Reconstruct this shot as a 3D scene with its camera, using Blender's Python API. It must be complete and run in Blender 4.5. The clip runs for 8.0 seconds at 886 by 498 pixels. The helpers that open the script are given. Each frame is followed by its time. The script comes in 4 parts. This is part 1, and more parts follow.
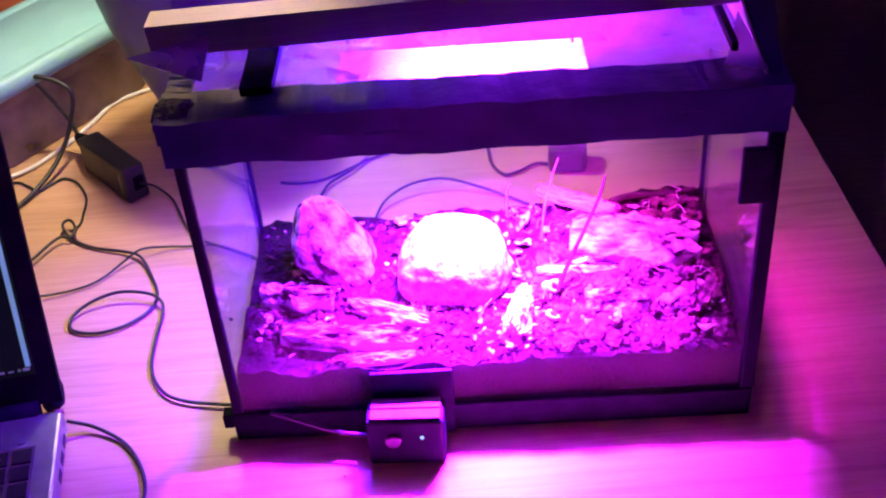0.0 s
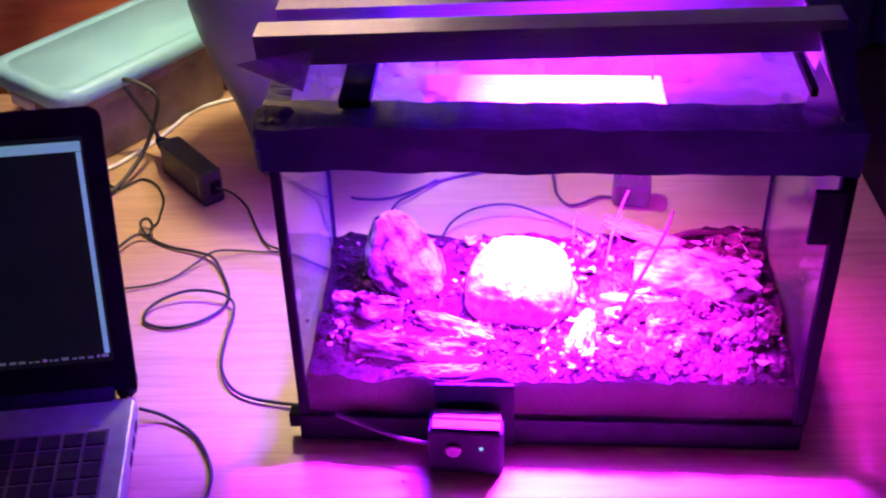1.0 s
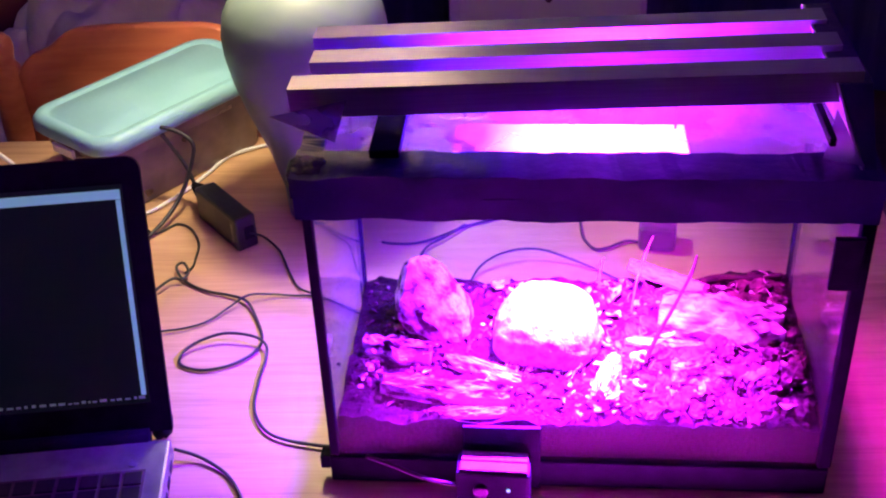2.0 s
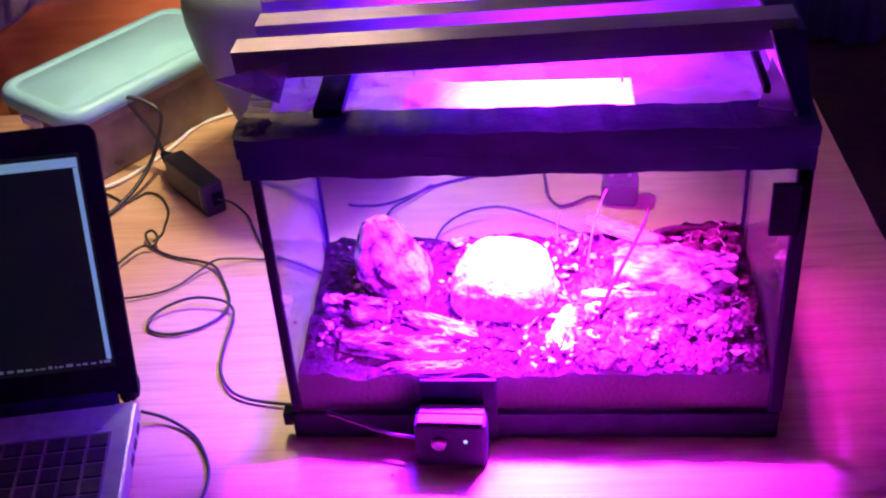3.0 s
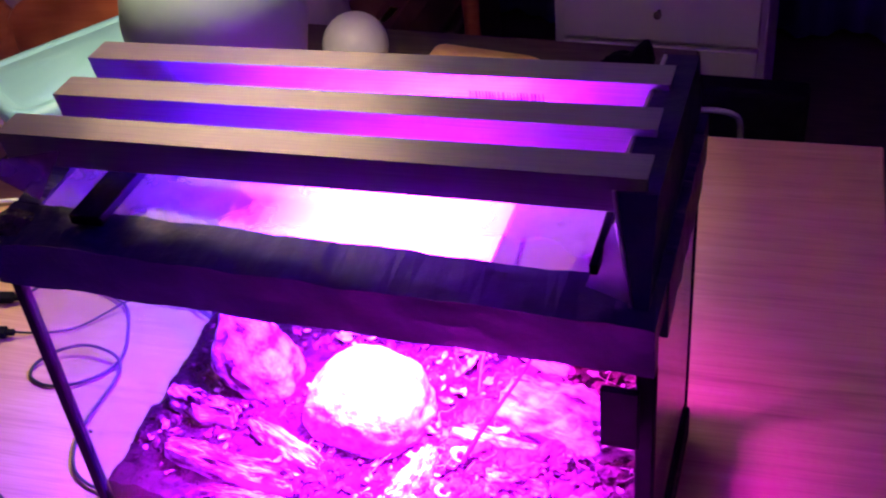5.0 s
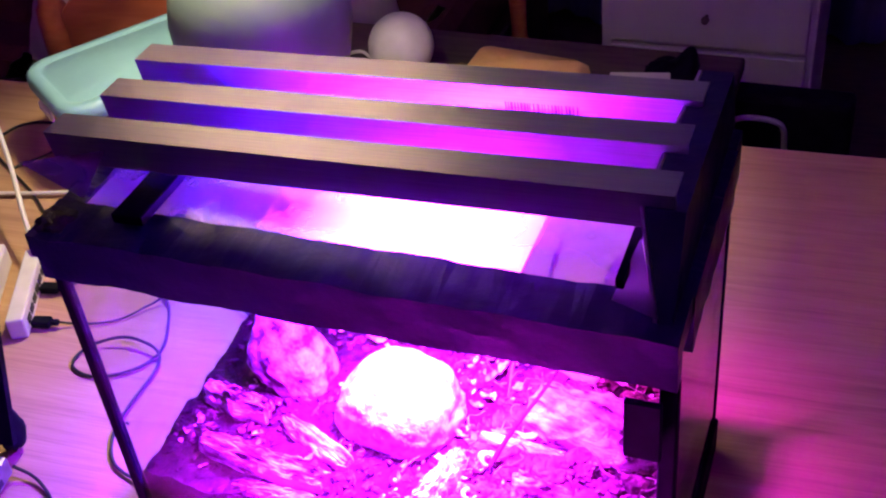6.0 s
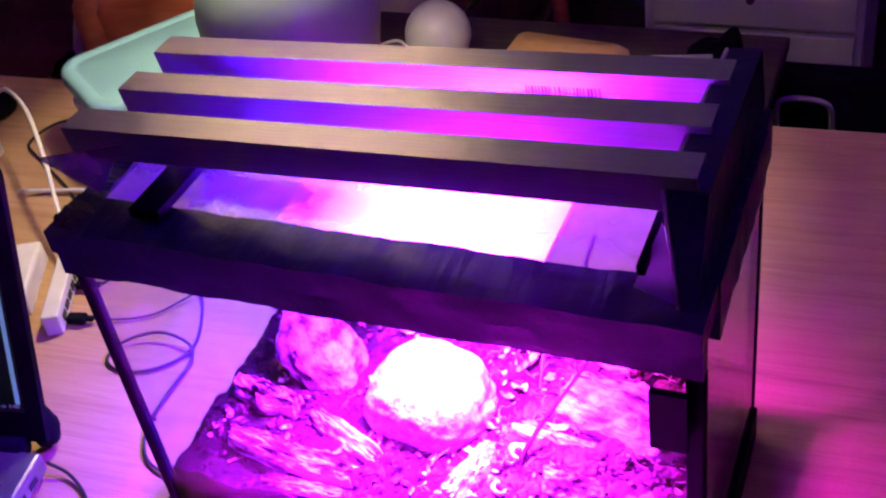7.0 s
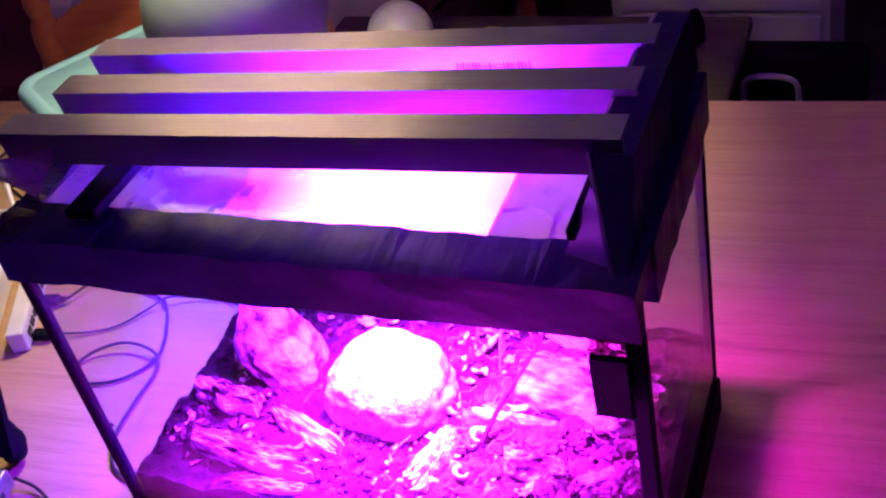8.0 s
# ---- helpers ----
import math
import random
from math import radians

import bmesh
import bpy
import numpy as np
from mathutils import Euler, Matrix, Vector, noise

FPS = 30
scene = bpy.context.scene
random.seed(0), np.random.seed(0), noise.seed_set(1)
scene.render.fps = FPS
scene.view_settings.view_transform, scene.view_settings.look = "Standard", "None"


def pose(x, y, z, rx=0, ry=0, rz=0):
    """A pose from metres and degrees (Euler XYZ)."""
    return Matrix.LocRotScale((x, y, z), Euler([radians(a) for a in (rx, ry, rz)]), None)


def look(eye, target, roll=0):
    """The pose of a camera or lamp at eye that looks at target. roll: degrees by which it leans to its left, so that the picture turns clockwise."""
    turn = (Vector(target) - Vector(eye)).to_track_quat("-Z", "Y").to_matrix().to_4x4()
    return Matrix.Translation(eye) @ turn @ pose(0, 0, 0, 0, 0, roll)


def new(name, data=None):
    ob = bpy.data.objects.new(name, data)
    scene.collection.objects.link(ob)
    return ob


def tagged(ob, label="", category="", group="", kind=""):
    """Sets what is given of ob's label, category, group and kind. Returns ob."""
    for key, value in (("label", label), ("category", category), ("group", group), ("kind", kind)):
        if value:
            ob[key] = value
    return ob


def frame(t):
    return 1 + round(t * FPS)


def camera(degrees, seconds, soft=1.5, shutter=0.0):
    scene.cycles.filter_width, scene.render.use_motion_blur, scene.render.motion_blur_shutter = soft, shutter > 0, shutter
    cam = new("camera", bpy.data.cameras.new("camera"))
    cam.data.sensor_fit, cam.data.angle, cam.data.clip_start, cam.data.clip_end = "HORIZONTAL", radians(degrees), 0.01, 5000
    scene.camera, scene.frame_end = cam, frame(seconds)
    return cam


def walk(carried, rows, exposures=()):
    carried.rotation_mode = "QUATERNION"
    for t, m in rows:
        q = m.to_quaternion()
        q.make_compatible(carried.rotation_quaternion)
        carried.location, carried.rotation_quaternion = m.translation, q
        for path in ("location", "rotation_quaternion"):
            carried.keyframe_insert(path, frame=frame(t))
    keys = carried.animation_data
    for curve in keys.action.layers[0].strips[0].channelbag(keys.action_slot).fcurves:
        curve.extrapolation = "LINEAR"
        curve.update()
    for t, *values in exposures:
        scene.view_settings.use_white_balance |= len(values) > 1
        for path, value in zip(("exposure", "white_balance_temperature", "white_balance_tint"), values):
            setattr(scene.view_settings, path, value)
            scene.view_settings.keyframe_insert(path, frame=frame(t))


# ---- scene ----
cam = camera(41.2, 8.0, soft=2.1, shutter=0.2)
PATH = [
    (0, (0.21, -0.693, 0.714), (0.145, 0.898, -0.496), -4.7),
    (0.5, (0.197, -0.698, 0.713), (0.108, 0.894, -0.494), -2.5),
    (1, (0.178, -0.732, 0.726), (0.06, 0.893, -0.434), -1.6),
    (1.2, (0.169, -0.742, 0.734), (0.014, 0.89, -0.411), -2.2),
    (2.3, (0.192, -0.754, 0.744), (0.011, 0.908, -0.354), -2.9),
    (2.5, (0.2, -0.768, 0.733), (0.015, 0.884, -0.378), -3.6),
    (3, (0.228, -0.764, 0.742), (0.048, 0.864, -0.404), -4.4),
    (3.5, (0.249, -0.694, 0.755), (-0.097, 0.904, -0.398), -5.5),
    (3.8, (0.3, -0.605, 0.768), (-0.207, 0.979, -0.342), -4.4),
    (4, (0.367, -0.563, 0.758), (-0.213, 0.982, -0.372), -4.9),
    (4.2, (0.389, -0.51, 0.727), (-0.242, 0.946, -0.49), -5.7),
    (4.4, (0.403, -0.494, 0.715), (-0.309, 0.877, -0.555), -7.3),
    (4.5, (0.415, -0.502, 0.716), (-0.269, 0.884, -0.554), -6.7),
    (4.6, (0.439, -0.495, 0.719), (-0.229, 0.912, -0.535), -7.5),
    (4.8, (0.468, -0.486, 0.732), (-0.137, 0.952, -0.519), -7.2),
    (5, (0.491, -0.477, 0.744), (-0.081, 0.993, -0.486), -6.4),
    (5.2, (0.498, -0.485, 0.743), (-0.053, 0.982, -0.5), -6.6),
    (6.3, (0.503, -0.477, 0.761), (-0.16, 0.957, -0.465), -6.5),
    (6.5, (0.505, -0.483, 0.76), (-0.128, 0.964, -0.467), -6.7),
    (6.7, (0.509, -0.477, 0.751), (-0.131, 0.932, -0.516), -5.7),
    (6.8, (0.51, -0.471, 0.747), (-0.153, 0.939, -0.507), -6.1),
    (7, (0.517, -0.459, 0.744), (-0.211, 0.938, -0.488), -9.7),
    (7.2, (0.526, -0.448, 0.737), (-0.238, 0.93, -0.495), -13.0),
    (7.5, (0.527, -0.452, 0.725), (-0.242, 0.913, -0.518), -12.7),
    (7.6, (0.534, -0.454, 0.725), (-0.236, 0.919, -0.508), -12.4),
    (8, (0.553, -0.455, 0.72), (-0.178, 0.954, -0.496), -13.1),
]
walk(cam, [(t, look(eye, target, roll)) for t, eye, target, roll in PATH], ((0, 0.38), (3.6, 0.46), (4.3, 0.16), (8, 0.10)))

# ---- world and lights ----
world = bpy.data.worlds.new("world")
scene.world = world
world.use_nodes = True
wbg = world.node_tree.nodes["Background"]
wbg.inputs["Color"].default_value = (0.55, 0.42, 0.5, 1)
wbg.inputs["Strength"].default_value = 0.02

LED_POWER = 100.0
LAMP_POWER = 12.0


def lamp_light(name, kind, m, energy, colour, size=0.05):
    data = bpy.data.lights.new(name, kind)
    data.energy, data.color = energy, colour
    if kind == "POINT":
        data.shadow_soft_size = size
    ob = new(name, data)
    ob.matrix_world = m
    return ob


LAMP = (-0.085, 0.455)
lamp_light("lamp_bulb", "POINT", pose(LAMP[0], LAMP[1], 0.585), LAMP_POWER, (1.0, 0.82, 0.56), 0.028)


def led_beam(name, centre, size, aim, energy, colour, spread):
    """An area light at the grow-light panel: a lensed row of LEDs under it, an added fill above it."""
    data = bpy.data.lights.new(name, "AREA")
    data.shape, data.size, data.size_y = "RECTANGLE", size[0], size[1]
    data.energy, data.color, data.spread = energy, colour, radians(spread)
    ob = new(name, data)
    ob.matrix_world = look(centre, Vector(centre) + Vector(aim))
    return ob


led_beam("grow_light_beam", (0.212, 0.112, 0.2565), (0.085, 0.036), (-0.02, -0.23, -1), 104.0, (0.70, 0.0085, 2.5), 86)
led_beam("grow_light_blue_beam", (0.128, 0.128, 0.2565), (0.05, 0.06), (-0.16, -0.1, -1), 9.5, (0.20, 0.006, 1.7), 104)
# Two added upward fills, in place of light reflected up onto the slats.
led_beam("slat_fill", (0.243, 0.130, 0.2685), (0.090, 0.066), (0.0, 0.0, 1), 9.5, (0.55, 0.012, 2.2), 130)
led_beam("slat_blue_fill", (0.135, 0.130, 0.2685), (0.06, 0.066), (-0.1, 0.0, 1), 4.5, (0.16, 0.006, 2.6), 130)
led_beam("grow_light_red_beam", (0.285, 0.128, 0.2565), (0.04, 0.06), (0.08, 0.05, -1), 2.2, (0.80, 0.012, 1.15), 92)


# ---- materials ----
def nodes_of(name):
    m = bpy.data.materials.new(name)
    m.use_nodes = True
    return m, m.node_tree.nodes, m.node_tree.links, m.node_tree.nodes["Principled BSDF"]


def surface(name, colour, colour2=None, rough=0.6, metal=0.0, scale=40.0, stretch=(1, 1, 1), bump=0.2, bump_scale=None,
            rough_var=0.1, detail=6.0, contrast=(0.35, 0.65), specular=0.5, depth=0.001, per_piece=0.0, fine=0.0):
    """Noise-driven surface: two colours, fine relief and uneven gloss, in object metres."""
    m, n, l, b = nodes_of(name)
    co = n.new("ShaderNodeTexCoord")
    mp = n.new("ShaderNodeMapping")
    mp.inputs["Scale"].default_value = stretch
    l.new(co.outputs["Object"], mp.inputs["Vector"])
    nz = n.new("ShaderNodeTexNoise")
    nz.inputs["Scale"].default_value, nz.inputs["Detail"].default_value = scale, detail
    l.new(mp.outputs["Vector"], nz.inputs["Vector"])
    ramp = n.new("ShaderNodeValToRGB")
    ramp.color_ramp.elements[0].position, ramp.color_ramp.elements[1].position = contrast
    ramp.color_ramp.elements[0].color = (*colour, 1)
    ramp.color_ramp.elements[1].color = (*(colour2 or [c * 1.25 for c in colour]), 1)
    l.new(nz.outputs["Fac"], ramp.inputs["Fac"])
    out = ramp.outputs["Color"]
    if fine:
        nf = n.new("ShaderNodeTexNoise")
        nf.inputs["Scale"].default_value, nf.inputs["Detail"].default_value = scale * 7, 3
        l.new(mp.outputs["Vector"], nf.inputs["Vector"])
        hsv = n.new("ShaderNodeHueSaturation")
        mr = n.new("ShaderNodeMapRange")
        mr.inputs["To Min"].default_value, mr.inputs["To Max"].default_value = 1 - fine, 1 + fine
        l.new(nf.outputs["Fac"], mr.inputs["Value"])
        l.new(mr.outputs["Result"], hsv.inputs["Value"])
        l.new(out, hsv.inputs["Color"])
        out = hsv.outputs["Color"]
    if per_piece:
        geo = n.new("ShaderNodeNewGeometry")
        hs = n.new("ShaderNodeHueSaturation")
        mr = n.new("ShaderNodeMapRange")
        mr.inputs["To Min"].default_value, mr.inputs["To Max"].default_value = 1 - per_piece, 1 + per_piece
        l.new(geo.outputs["Random Per Island"], mr.inputs["Value"])
        l.new(mr.outputs["Result"], hs.inputs["Value"])
        l.new(out, hs.inputs["Color"])
        out = hs.outputs["Color"]
    l.new(out, b.inputs["Base Color"])
    n2 = n.new("ShaderNodeTexNoise")
    n2.inputs["Scale"].default_value, n2.inputs["Detail"].default_value = bump_scale or scale * 3, 5
    l.new(mp.outputs["Vector"], n2.inputs["Vector"])
    rr = n.new("ShaderNodeMapRange")
    rr.inputs["To Min"].default_value, rr.inputs["To Max"].default_value = max(0.02, rough - rough_var), min(1, rough + rough_var)
    l.new(n2.outputs["Fac"], rr.inputs["Value"])
    l.new(rr.outputs["Result"], b.inputs["Roughness"])
    if bump:
        bp = n.new("ShaderNodeBump")
        bp.inputs["Strength"].default_value, bp.inputs["Distance"].default_value = bump, depth
        l.new(n2.outputs["Fac"], bp.inputs["Height"])
        l.new(bp.outputs["Normal"], b.inputs["Normal"])
    b.inputs["Metallic"].default_value = metal
    b.inputs["Specular IOR Level"].default_value = specular
    return m


def table_wood(name):
    """Pale oak veneer: long cathedral grain, fine pores and broad tone changes."""
    m, n, l, b = nodes_of(name)
    co = n.new("ShaderNodeTexCoord")
    mp = n.new("ShaderNodeMapping")
    mp.inputs["Scale"].default_value = (0.8, 9.0, 1.0)
    l.new(co.outputs["Object"], mp.inputs["Vector"])
    warp = n.new("ShaderNodeTexNoise")
    warp.inputs["Scale"].default_value, warp.inputs["Detail"].default_value = 2.2, 3
    l.new(mp.outputs["Vector"], warp.inputs["Vector"])
    mp3 = n.new("ShaderNodeMapping")
    mp3.inputs["Scale"].default_value = (1.6, 34, 2)
    l.new(co.outputs["Object"], mp3.inputs["Vector"])
    wave = n.new("ShaderNodeTexNoise")
    wave.inputs["Scale"].default_value, wave.inputs["Detail"].default_value, wave.inputs["Distortion"].default_value = 1.6, 5, 1.4
    l.new(mp3.outputs["Vector"], wave.inputs["Vector"])
    mp2 = n.new("ShaderNodeMapping")
    mp2.inputs["Scale"].default_value = (6, 160, 6)
    l.new(co.outputs["Object"], mp2.inputs["Vector"])
    pores = n.new("ShaderNodeTexNoise")
    pores.inputs["Scale"].default_value, pores.inputs["Detail"].default_value = 3.0, 6
    l.new(mp2.outputs["Vector"], pores.inputs["Vector"])
    mix = n.new("ShaderNodeMix")
    mix.data_type = "FLOAT"
    mix.inputs[0].default_value = 0.45
    l.new(wave.outputs["Fac"], mix.inputs[2])
    l.new(pores.outputs["Fac"], mix.inputs[3])
    ramp = n.new("ShaderNodeValToRGB")
    e = ramp.color_ramp.elements
    e[0].position, e[0].color = 0.29, (0.36, 0.215, 0.11, 1)
    e[1].position, e[1].color = 0.75, (0.60, 0.41, 0.235, 1)
    mid = e.new(0.5)
    mid.color = (0.52, 0.32, 0.165, 1)
    l.new(mix.outputs[0], ramp.inputs["Fac"])
    tone = n.new("ShaderNodeHueSaturation")
    mr = n.new("ShaderNodeMapRange")
    mr.inputs["To Min"].default_value, mr.inputs["To Max"].default_value = 0.85, 1.15
    l.new(warp.outputs["Fac"], mr.inputs["Value"])
    l.new(mr.outputs["Result"], tone.inputs["Value"])
    l.new(ramp.outputs["Color"], tone.inputs["Color"])
    l.new(tone.outputs["Color"], b.inputs["Base Color"])
    bp = n.new("ShaderNodeBump")
    bp.inputs["Strength"].default_value, bp.inputs["Distance"].default_value = 0.12, 0.0006
    l.new(pores.outputs["Fac"], bp.inputs["Height"])
    l.new(bp.outputs["Normal"], b.inputs["Normal"])
    b.inputs["Roughness"].default_value = 0.42
    return m


def pane(name, tint, gloss, rough=0.02, haze=0.0, haze_colour=(0.8, 0.8, 0.8), through_light=False):
    """Clear sheet: see-through with a Fresnel gloss, and a little haze."""
    m, n, l, b = nodes_of(name)
    n.remove(b)
    out = n["Material Output"]
    tr = n.new("ShaderNodeBsdfTransparent")
    tr.inputs["Color"].default_value = (*tint, 1)
    gl = n.new("ShaderNodeBsdfGlossy")
    gl.inputs["Roughness"].default_value = rough
    fr = n.new("ShaderNodeLayerWeight")
    fr.inputs["Blend"].default_value = 0.5
    pw = n.new("ShaderNodeMath")
    pw.operation = "POWER"
    pw.inputs[1].default_value = 5.0
    l.new(fr.outputs["Facing"], pw.inputs[0])
    sch = n.new("ShaderNodeMapRange")
    sch.inputs["To Min"].default_value = ((gloss - 1) / (gloss + 1)) ** 2
    l.new(pw.outputs[0], sch.inputs["Value"])
    mix = n.new("ShaderNodeMixShader")
    l.new(sch.outputs["Result"], mix.inputs["Fac"])
    last = tr.outputs[0]
    if haze:
        df = n.new("ShaderNodeBsdfTranslucent" if through_light else "ShaderNodeBsdfDiffuse")
        df.inputs["Color"].default_value = (*haze_colour, 1)
        co = n.new("ShaderNodeTexCoord")
        nz = n.new("ShaderNodeTexNoise")
        nz.inputs["Scale"].default_value, nz.inputs["Detail"].default_value = 18, 6
        l.new(co.outputs["Object"], nz.inputs["Vector"])
        mr = n.new("ShaderNodeMapRange")
        mr.inputs["From Min"].default_value, mr.inputs["From Max"].default_value = 0.3, 0.7
        mr.inputs["To Min"].default_value, mr.inputs["To Max"].default_value = haze * 0.6, haze * 1.4
        l.new(nz.outputs["Fac"], mr.inputs["Value"])
        hz = n.new("ShaderNodeMixShader")
        l.new(mr.outputs["Result"], hz.inputs["Fac"])
        l.new(tr.outputs[0], hz.inputs[1])
        l.new(df.outputs[0], hz.inputs[2])
        last = hz.outputs[0]
    l.new(last, mix.inputs[1])
    l.new(gl.outputs[0], mix.inputs[2])
    l.new(mix.outputs[0], out.inputs["Surface"])
    return m


def glow(name, colour, strength):
    m, n, l, b = nodes_of(name)
    b.inputs["Base Color"].default_value = (*[min(0.8, c) for c in colour], 1)
    b.inputs["Emission Color"].default_value = (*colour, 1)
    b.inputs["Emission Strength"].default_value = strength
    return m


def led_glow(name, strength):
    """Grow-light panel: blue chips at one end, blue and red in the middle, more red at the other end."""
    m, n, l, b = nodes_of(name)
    co = n.new("ShaderNodeTexCoord")
    sep = n.new("ShaderNodeSeparateXYZ")
    l.new(co.outputs["Object"], sep.inputs[0])
    mr = n.new("ShaderNodeMapRange")
    mr.inputs["From Min"].default_value, mr.inputs["From Max"].default_value = -0.1, 0.1
    l.new(sep.outputs["X"], mr.inputs["Value"])
    ramp = n.new("ShaderNodeValToRGB")
    e = ramp.color_ramp.elements
    e[0].position, e[0].color = 0.0, (0.003, 0.0004, 0.010, 1)
    e[1].position, e[1].color = 1.0, (0.30, 0.018, 0.24, 1)
    for at, c in ((0.13, (0.010, 0.0012, 0.030)), (0.24, (0.16, 0.014, 0.55)), (0.42, (0.52, 0.036, 1.0)), (0.68, (0.72, 0.040, 1.0)), (0.88, (0.6, 0.028, 0.66))):
        a = e.new(at)
        a.color = (*c, 1)
    l.new(mr.outputs["Result"], ramp.inputs["Fac"])
    l.new(ramp.outputs["Color"], b.inputs["Emission Color"])
    b.inputs["Emission Strength"].default_value = strength
    b.inputs["Base Color"].default_value = (0.7, 0.7, 0.7, 1)
    return m


WOOD = table_wood("oak_veneer")
BLACK = surface("black_plastic", (0.006, 0.006, 0.010), (0.010, 0.010, 0.016), 0.65, specular=0.03, bump=0.15, scale=60)
# Black tape; the blue in its colour stands in for the grow light's flare.
TAPE = surface("black_tape_blue_glow", (0.010, 0.012, 0.048), (0.018, 0.020, 0.074), 0.36, specular=0.26, bump=0.6, scale=25, bump_scale=45, depth=0.003)
CRUMPLE = surface("crumpled_black_film", (0.012, 0.012, 0.014), (0.03, 0.03, 0.035), 0.20, bump=1.0, scale=60, bump_scale=110, depth=0.006, specular=0.4)
GLASS = pane("tank_glass", (0.94, 0.95, 0.95), 1.32, 0.02, 0.012)
HAZY_GLASS = pane("hazy_tank_glass", (0.94, 0.95, 0.95), 1.32, 0.02, 0.032)
LID = pane("lid_film", (0.9, 0.9, 0.92), 1.5, 0.08, 0.30)
FROST = pane("frosted_end_sheet", (0.55, 0.5, 0.56), 1.45, 0.25, 0.45, (0.26, 0.18, 0.22), True)
FROST_PALE = pane("pale_end_sheet", (0.6, 0.58, 0.64), 1.45, 0.25, 0.55, (0.48, 0.44, 0.54), True)
ALU = surface("brushed_aluminium", (0.29, 0.29, 0.33), (0.35, 0.35, 0.39), 0.36, 0.6, scale=30, stretch=(0.6, 30, 30), bump=0.12, bump_scale=60, rough_var=0.06)
SOIL = surface("dark_soil", (0.003, 0.0014, 0.0012), (0.012, 0.006, 0.005), 0.9, scale=120, bump=0.5, bump_scale=260, depth=0.003, fine=0.5, specular=0.06)
CHIP = surface("bark_chips", (0.004, 0.0018, 0.0014), (0.085, 0.040, 0.030), 0.85, scale=150, bump=0.8, bump_scale=300, depth=0.002, per_piece=0.95, contrast=(0.4, 0.7), specular=0.06)
BARK = surface("pale_bark", (0.020, 0.009, 0.007), (0.72, 0.61, 0.48), 0.85, contrast=(0.40, 0.60), scale=60, stretch=(0.55, 1.7, 1.7), bump=1.0, bump_scale=170, depth=0.004, fine=0.55, detail=9, specular=0.08)
NUGGET = surface("bark_nuggets", (0.012, 0.005, 0.004), (0.15, 0.075, 0.058), 0.85, scale=90, bump=0.8, bump_scale=260, depth=0.002, contrast=(0.36, 0.66), fine=0.4, specular=0.06)
STONE = surface("grey_stone", (0.22, 0.15, 0.13), (0.82, 0.79, 0.75), 0.8, scale=110, bump=0.7, bump_scale=320, depth=0.003, fine=0.5, contrast=(0.36, 0.6))
STONE2 = surface("brown_stone", (0.018, 0.007, 0.006), (0.54, 0.41, 0.37), 0.75, scale=75, bump=0.9, bump_scale=220, depth=0.003, fine=0.5, detail=9, contrast=(0.40, 0.60), specular=0.15)
PALE_BARK = surface("chalky_pale_bark", (0.20, 0.15, 0.12), (0.84, 0.78, 0.70), 0.8, contrast=(0.30, 0.46), scale=110, stretch=(0.5, 2.2, 2.2), bump=1.0, bump_scale=190, depth=0.004, fine=0.35, specular=0.12)
SLIVER = surface("pale_splinters", (0.012, 0.006, 0.004), (0.70, 0.60, 0.48), 0.75, scale=120, bump=0.4, per_piece=0.95, contrast=(0.45, 0.65), specular=0.10)
SCRAP = surface("dead_leaf", (0.45, 0.36, 0.27), (0.78, 0.68, 0.55), 0.7, scale=160, bump=0.4)
SHELL = surface("pale_shell", (0.5, 0.44, 0.38), (0.8, 0.75, 0.68), 0.4, bump=0.2, scale=200)
TWIG = surface("dry_twig", (0.014, 0.007, 0.005), (0.04, 0.02, 0.014), 0.8, scale=200, bump=0.6, specular=0.10)
STRAW = surface("dry_straw", (0.22, 0.16, 0.1), (0.45, 0.36, 0.24), 0.7, scale=200, bump=0.3, specular=0.15)
CABLE = surface("black_cable", (0.012, 0.012, 0.012), (0.022, 0.022, 0.022), 0.45, bump=0.05)
WCABLE = surface("white_cable", (0.72, 0.70, 0.66), (0.78, 0.76, 0.72), 0.45, bump=0.05)
WHITE = surface("white_plastic", (0.72, 0.71, 0.68), (0.80, 0.79, 0.77), 0.38, bump=0.05)
SILVER = surface("silver_laptop_shell", (0.32, 0.32, 0.33), (0.38, 0.38, 0.39), 0.36, 0.75, scale=90, bump=0.06)
KEY = surface("black_keycap", (0.006, 0.006, 0.007), (0.010, 0.010, 0.011), 0.6, bump=0.05, scale=90)
SCREEN = surface("dark_screen", (0.004, 0.004, 0.005), (0.006, 0.006, 0.007), 0.12, bump=0.0)
SCREEN.node_tree.nodes["Principled BSDF"].inputs["Emission Color"].default_value = (0.25, 0.38, 1.0, 1)
SCREEN.node_tree.nodes["Principled BSDF"].inputs["Emission Strength"].default_value = 0.004
LCD = glow("lit_window_border", (0.24, 0.55, 0.62), 0.30)
LCDTXT = glow("lit_screen_text", (0.45, 0.55, 0.55), 0.06)
MINT = surface("mint_plastic", (0.22, 0.47, 0.51), (0.26, 0.52, 0.56), 0.45, scale=14, bump=0.08, bump_scale=240)
TOTE = pane("clear_tote_plastic", (0.66, 0.60, 0.58), 1.4, 0.2, 0.45, (0.52, 0.42, 0.39))
GREEN = surface("pale_green_ceramic", (0.125, 0.18, 0.17), (0.155, 0.215, 0.20), 0.42, scale=12, bump=0.1, bump_scale=120)
